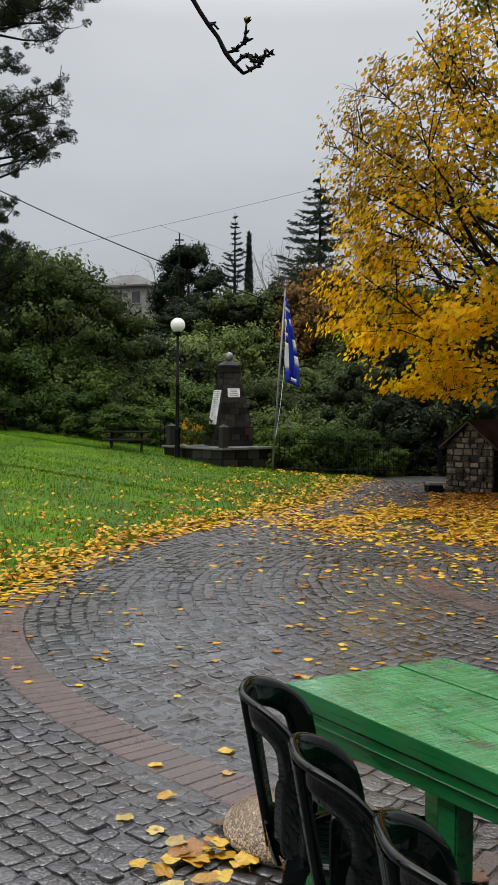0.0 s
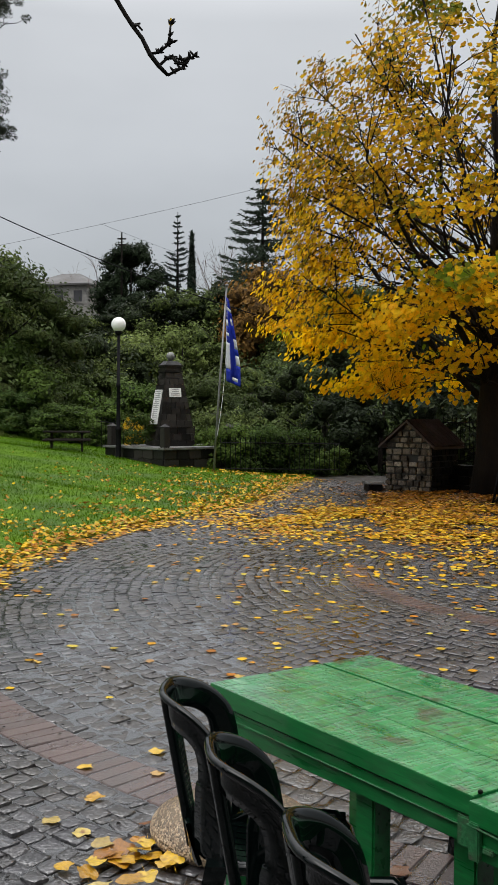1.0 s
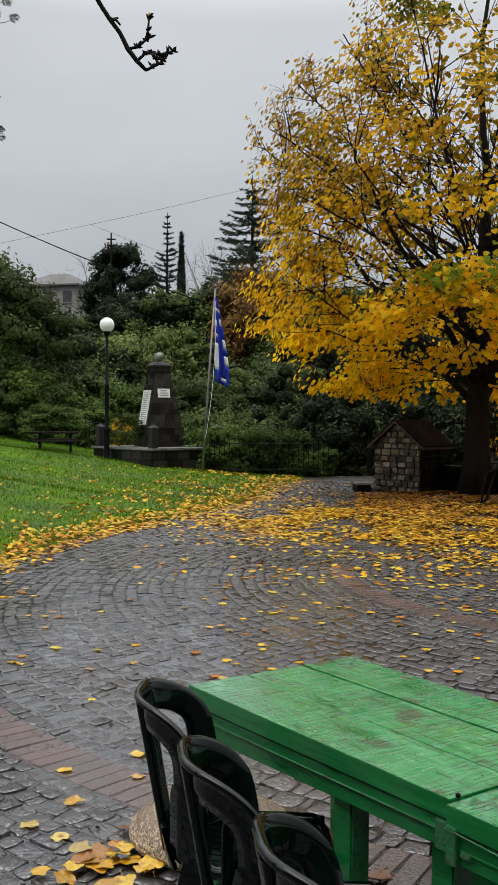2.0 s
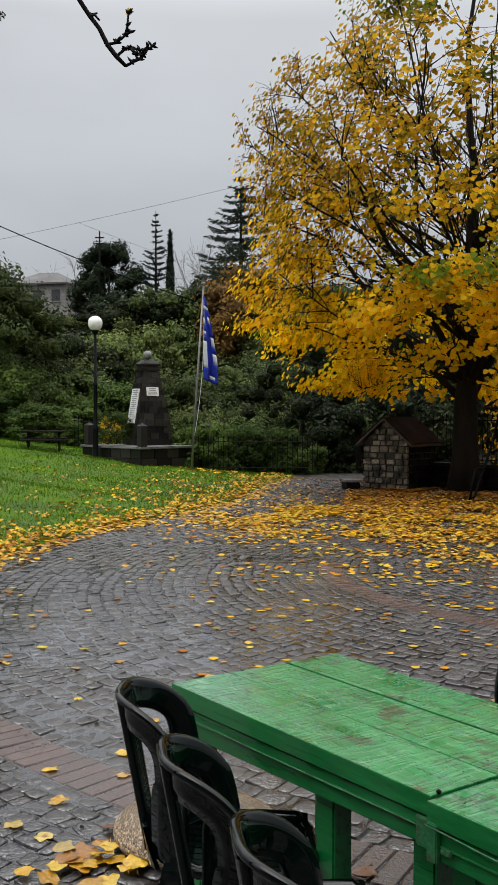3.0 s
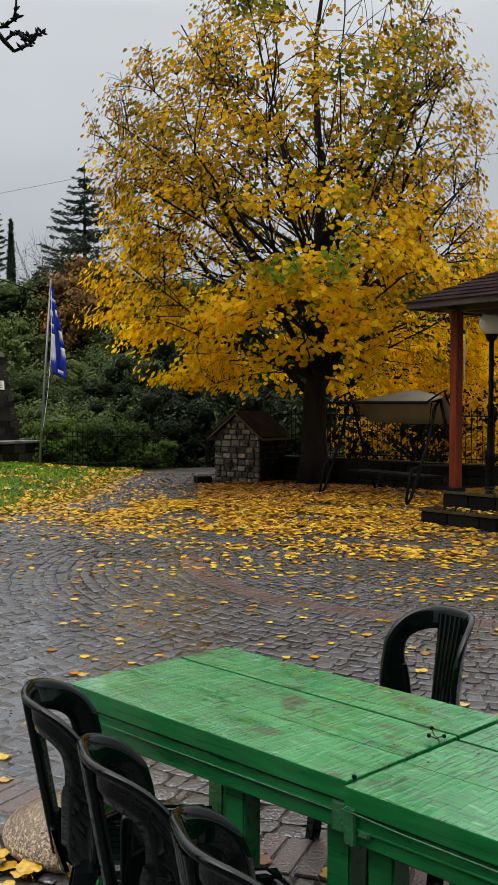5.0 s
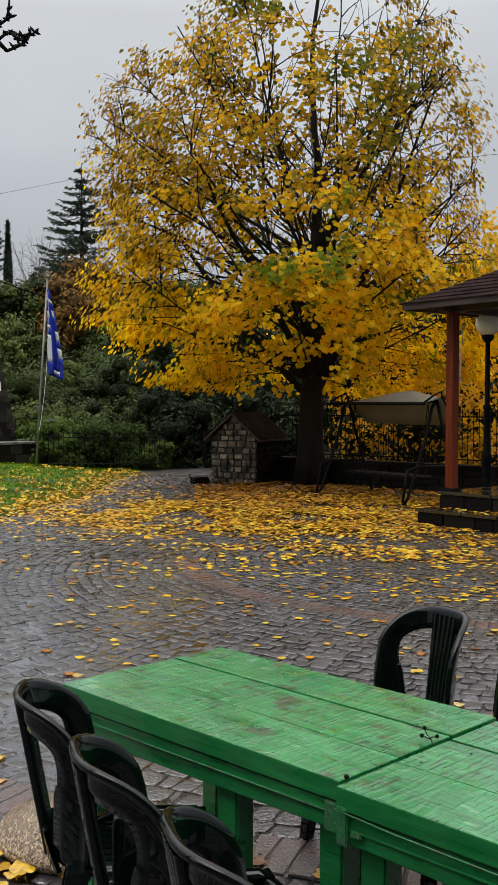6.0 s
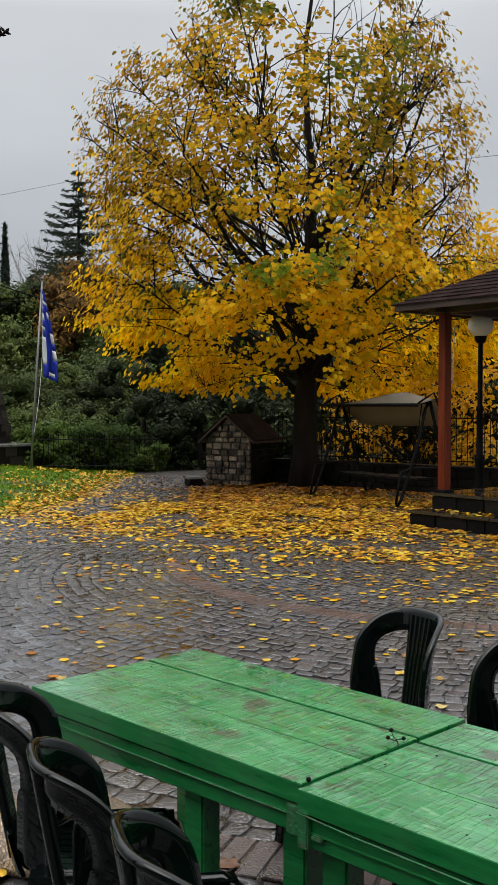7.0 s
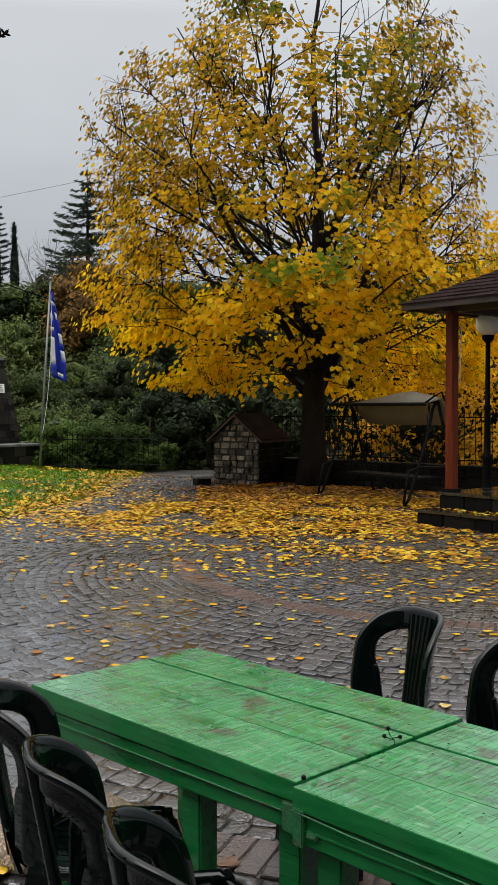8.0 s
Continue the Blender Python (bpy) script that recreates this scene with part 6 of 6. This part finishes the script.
tagged(fl, "rust brown rotting leaf litter round the trunk", "fallen leaves", kind="stuff")
far_ &= ~old_
fl = leaf_cloud("fallen_leaves", np.c_[lv, z][far_], rng.uniform(.05, .10, int(far_.sum())), rng, M["fallen"], None, flat=.8, curl=.6)
tagged(fl, "thick drift of wet yellow fallen leaves under the tree", "fallen leaves", kind="stuff")
# leaves lying on the gazebo's lower step
rs_ = np.c_[rng.uniform(.3, 2.6, 70), rng.uniform(.05, .33, 70)]
ps = np.array([GO + GA * a + GB * b for a, b in rs_])
ps[:, 2] = .245
tagged(leaf_cloud("step_leaves", ps, rng.uniform(.07, .12, 70), rng, M["fallen"], None, flat=.8), "yellow leaves lying on the gazebo step", "fallen leaves", kind="stuff")

# single leaves near the camera, each its own thing
me_leaf = None
r = random.Random(21)
# a heap beside the domed stone, a few leaves placed singly, a thin scatter beyond
spots = [(-.28 + r.gauss(0, .16), 3.24 + r.gauss(0, .17), r.uniform(.10, .155)) for _ in range(30)]
spots += [(-.53, 3.86, .13), (-.30, 4.47, .12), (-.27, 4.16, .10), (-.62, 4.25, .11), (-.52, 3.48, .12), (.75, 3.15, .13), (.98, 3.0, .15), (.9, 4.5, .1)]
spots += [(r.uniform(-2.0, .5), r.uniform(4.9, 8.2), r.uniform(.09, .11)) for _ in range(14)]
spots += [(r.uniform(1.3, 3.0), r.uniform(4.4, 6.3), r.uniform(.10, .13)) for _ in range(12)]
for x, y, s in spots:
    if me_leaf is None:
        BIG_V, BIG_F = leaf_outline(26, 5, 6)
        BIG_V += [(-.012, -.34, .0), (.012, -.34, 0), (.03, -.72, .05)]
        BIG_F += [(27, 28, 29)]
        o = mesh_ob("fallen_leaf", BIG_V, BIG_F, M["fallen_one"], smooth=True)
        me_leaf = o.data
    else:
        o = new("fallen_leaf", me_leaf)
    zz = .009
    heap = math.hypot(x + .28, y - 3.24) < .3
    o.matrix_world = pose(x, y, zz + (r.uniform(0, .03) if heap else 0), r.gauss(0, 9 if heap else 3), r.gauss(0, 9 if heap else 3), r.uniform(0, 360)) @ Matrix.Diagonal((s, s, s * r.uniform(.5, 1.4), 1)) @ Matrix.Scale(.8, 4)
    tagged(o, "single wet yellow lobed leaf on the setts", "leaf", "single fallen leaves")

# dark crumbs of bark, seeds and twig ends
rng = np.random.default_rng(55)
cr = np.c_[rng.uniform(-3, 5, 1000), rng.uniform(2.8, 12, 1000)]
cr = cr[lawn_side(cr) < -.1]
tagged(leaf_cloud("plant_debris", np.c_[cr, np.full(len(cr), .007)], rng.uniform(.008, .03, len(cr)), rng, M["twig"], None, flat=.8, curl=1.5), "dark crumbs of bark and seeds on the setts", "debris", kind="stuff")

# ---- puddle film on the setts ----
def film_z(p):
    """Level of the rain water: pooled in the hollow of the plaza, down in the joints elsewhere."""
    x, y = p[:, 0], p[:, 1]
    pool = np.exp(-(((x + .30 - .2 * (y - 4.6)) / .8) ** 2 + ((y - 4.8) / 1.2) ** 2))
    rough = np.array([noise.noise(Vector((a * .9, b * .9, 1.5))) + .7 * noise.noise(Vector((a * 2.7, b * 2.7, 4.5))) for a, b in p])
    drain = np.maximum(smooth01((x - .75 - .08 * (y - 5)) / 1.3), smooth01((y - 13.5) / 3))
    dry = np.exp(-(((x + 1.5) / .8) ** 2 + ((y - 3.7) / 1.3) ** 2))
    return -.0046 + .0038 * pool + .0022 * smooth01((y - 3.9) / 2.5) + .0020 * rough - .018 * drain - .0045 * dry


fx_, fy_ = np.arange(-4.6, 8.3, .12), np.arange(2.0, 24.1, .12)
FX, FY = np.meshgrid(fx_, fy_)
FP = np.c_[FX.ravel(), FY.ravel()]
wet = (lawn_side(FP) < .06) & (((FP - WALL_P) @ WALL_N) < 0)
nx_ = len(fx_)
FF = [q for q in ((j * nx_ + i, j * nx_ + i + 1, (j + 1) * nx_ + i + 1, (j + 1) * nx_ + i) for j in range(len(fy_) - 1) for i in range(nx_ - 1)) if all(wet[v] for v in q)]
wf = mesh_ob("rain_film", np.c_[FP, film_z(FP)], FF, M["water"], smooth=True)
tagged(wf, "shallow film of rain water over the setts", "puddle", kind="structure")

# ---- setts and brick bands ----
C0, C1, R0, R1 = np.array([4.94, 10.05]), np.array([4.43, 9.2]), 3.69, 6.83
RING = (3.42, 3.69)
BAND = (6.83, 7.14)


def centre(rad):
    k = min(1, max(0, (rad - R0) / (R1 - R0)))
    return C0 + (C1 - C0) * k


def row_angles(rad, step, rng, lo, hi):
    n = max(3, int((hi - lo) * rad / step))
    a = np.linspace(lo, hi, n) + rng.uniform(0, step / rad)
    return a + rng.normal(0, .2 * step / rad, n)


rng = np.random.default_rng(7)
quads = []
rad = .35
while rad < 16.5:
    w = .103 * rng.uniform(.86, 1.12)
    ra, rb = rad, rad + w
    for edge in (*RING, *BAND):
        if ra + .02 < edge < rb + .03:
            rb = edge
    a = row_angles(ra, .112, rng, 0, 2 * np.pi)
    ca, cb = centre(ra), centre(rb)
    g = .0028
    a0, a1 = a[:-1], a[1:]
    ga = g / ra
    mid = ca + ra * np.c_[np.cos((a0 + a1) / 2), np.sin((a0 + a1) / 2)]
    ok = (mid[:, 0] > -6) & (mid[:, 0] < 9.5) & (mid[:, 1] > -3.9) & (mid[:, 1] < 26.5) & (((mid - WALL_P) @ WALL_N) < .0)
    rel = (mid - np.array([GO.x, GO.y])) @ gp.T
    ok &= ~((rel[:, 0] > .05) & (rel[:, 1] > .05))
    # leave room where the brick bands run
    turn = ((a0 + a1) / 2) % (2 * np.pi) / np.pi
    if RING[0] - .01 < ra < RING[1] - .01:
        ok &= (turn < .93) | (turn > 1.78)
    if BAND[0] - .01 < ra < BAND[1] - .01:
        ok &= (turn < 1.02) | (turn > 1.62)
    if ok.any():
        a0, a1, mid = a0[ok] + ga, a1[ok] - ga, mid[ok]
        dl = lawn_side(mid)
        k = dl < -.02
        a0, a1 = a0[k], a1[k]
        q = np.stack([ca + (ra + g) * np.c_[np.cos(a0), np.sin(a0)], ca + (ra + g) * np.c_[np.cos(a1), np.sin(a1)],
                      cb + (rb - g) * np.c_[np.cos(a1), np.sin(a1)], cb + (rb - g) * np.c_[np.cos(a0), np.sin(a0)]], axis=1)
        c_ = q.mean(1, keepdims=True)
        th = rng.normal(0, .07, (len(q), 1))
        dq = q - c_
        dq = np.stack([dq[..., 0] * np.cos(th) - dq[..., 1] * np.sin(th), dq[..., 0] * np.sin(th) + dq[..., 1] * np.cos(th)], axis=2)
        quads.append(c_ + dq * rng.uniform(.94, 1.03, (len(q), 1, 1)) + rng.normal(0, .008, q.shape))
    rad = rb
quads = np.concatenate(quads)


def sett_outline(q, rng):
    """Eight-cornered, chipped outlines from four corners."""
    c = q.mean(1, keepdims=True)
    corner = c + (q - c) * rng.uniform(.88, 1.01, (len(q), 4, 1))
    side = c + ((q + np.roll(q, -1, 1)) / 2 - c) * rng.uniform(.96, 1.06, (len(q), 4, 1)) + rng.normal(0, .0035, q.shape)
    return np.stack([corner, side], 2).reshape(len(q), 8, 2)


def sett_vertices(q, rng):
    """Worn, slightly tilted blocks over outlines of k corners: inner ring on top, a lip, the foot, and the top's middle."""
    n, k = q.shape[:2]
    c = q.mean(1, keepdims=True)
    h = rng.normal(.0, .0019, (n, 1, 1))
    tilt = rng.normal(0, .030, (n, 1, 2))
    out = rng.uniform(.96, 1.01, (n, k, 1))
    top, lip = c + (q - c) * (out - .24 + rng.normal(0, .03, (n, k, 1))), c + (q - c) * out
    zt = h + ((top - c) * tilt).sum(2, keepdims=True) + rng.normal(0, .0019, (n, k, 1))
    zl = h - .0022 + ((lip - c) * tilt).sum(2, keepdims=True) + rng.normal(0, .0008, (n, k, 1))
    zb = np.full((n, k, 1), -.035)
    peak = np.concatenate([c + rng.normal(0, .008, c.shape), zt.mean(1, keepdims=True) + rng.normal(.0006, .0022, (n, 1, 1))], 2)
    return np.concatenate([np.concatenate([top, zt], 2), np.concatenate([lip, zl], 2), np.concatenate([q, zb], 2), peak], 1)


def sett_faces(k):
    tops = [(i, (i + 1) % k, 3 * k) for i in range(k)]
    return tops, [(k + i, k + (i + 1) % k, (i + 1) % k, i) for i in range(k)] + [(2 * k + i, 2 * k + (i + 1) % k, k + (i + 1) % k, k + i) for i in range(k)]


def smooth_tops(ob, n, k):
    """Rounds the shading of the worn tops and leaves the sides sharp. Faces come as k n top triangles, then 2 k for each block."""
    f = np.zeros(len(ob.data.polygons), bool)
    f[:k * n] = True
    j = np.arange(len(f) - k * n)
    f[k * n:] = (j % (2 * k)) < k
    ob.data.polygons.foreach_set("use_smooth", f)


def sett_field(outlines):
    k = outlines.shape[1]
    V = sett_vertices(outlines, rng)
    step = (np.arange(len(outlines)) * (3 * k + 1))[:, None, None]
    tops, sides = sett_faces(k)
    fs = (np.array(tops)[None] + step).reshape(-1, 3).tolist() + (np.array(sides)[None] + step).reshape(-1, 4).tolist()
    o = mesh_ob("setts", V.reshape(-1, 3), fs, M["cobbles"], pv, "dark wet granite setts")
    smooth_tops(o, len(outlines), k)
    o["kind"] = "stuff"


SQ = sett_faces(4)[1]
mid = quads.mean(1)
order = np.argsort(np.hypot(mid[:, 0] + .35, (mid[:, 1] - 4.3) * .8))
near, rest = quads[order[:300]], quads[order[300:]]
ry = rest.mean(1)[:, 1]
sett_field(sett_outline(rest[(ry > 2) & (ry < 8)], rng))
far_setts = rest[(ry <= 2) | (ry >= 8)]
far_mid = far_setts.mean(1, keepdims=True)
sett_field(far_mid + (far_setts - far_mid) * np.where(far_mid[..., 1:] > 13.5, .92, .97))
tops, sides = sett_faces(8)
for v in sett_vertices(sett_outline(near, rng), rng):
    c = v.mean(0)
    o = mesh_ob("sett", v - c, tops + sides, M["cobble"], pv)
    smooth_tops(o, 1, 8)
    o.location = tuple(c)


def brick_band(c, ra, rb, a_lo, a_hi, pitch):
    """Radial clay pavers in a curved band, all on one mesh."""
    n = int((a_hi - a_lo) * (ra + rb) / 2 / pitch)
    L, W = (rb - ra) / 2 - .004, pitch / 2 - .0065
    me = None
    for i in range(n):
        a = a_lo + (i + .5) * (a_hi - a_lo) / n
        p = c + (ra + rb) / 2 * np.array([math.cos(a), math.sin(a)])
        if lawn_side(p)[0] > -.02 or p[1] < 1.5:
            continue
        if me is None:
            V = [(sx * L * k, sy * W * k2, z) for z, k, k2 in ((.002, .975, .93), (-.004, 1, 1), (-.03, 1, 1)) for sx, sy in ((-1, -1), (1, -1), (1, 1), (-1, 1))]
            o = mesh_ob("brick", V, [(0, 1, 2, 3)] + SQ, M["brick"], pv)
            me = o.data
        else:
            o = new("brick", me)
            o.parent = pv
        o.matrix_world = pose(p[0], p[1], random.uniform(-.002, .002), random.uniform(-.5, .5), random.uniform(-.5, .5), math.degrees(a) + random.uniform(-.8, .8))


brick_band(C0, *RING, math.pi * .93, math.pi * 1.78, .105)
brick_band(C1, *BAND, math.pi * 1.02, math.pi * 1.62, .105)
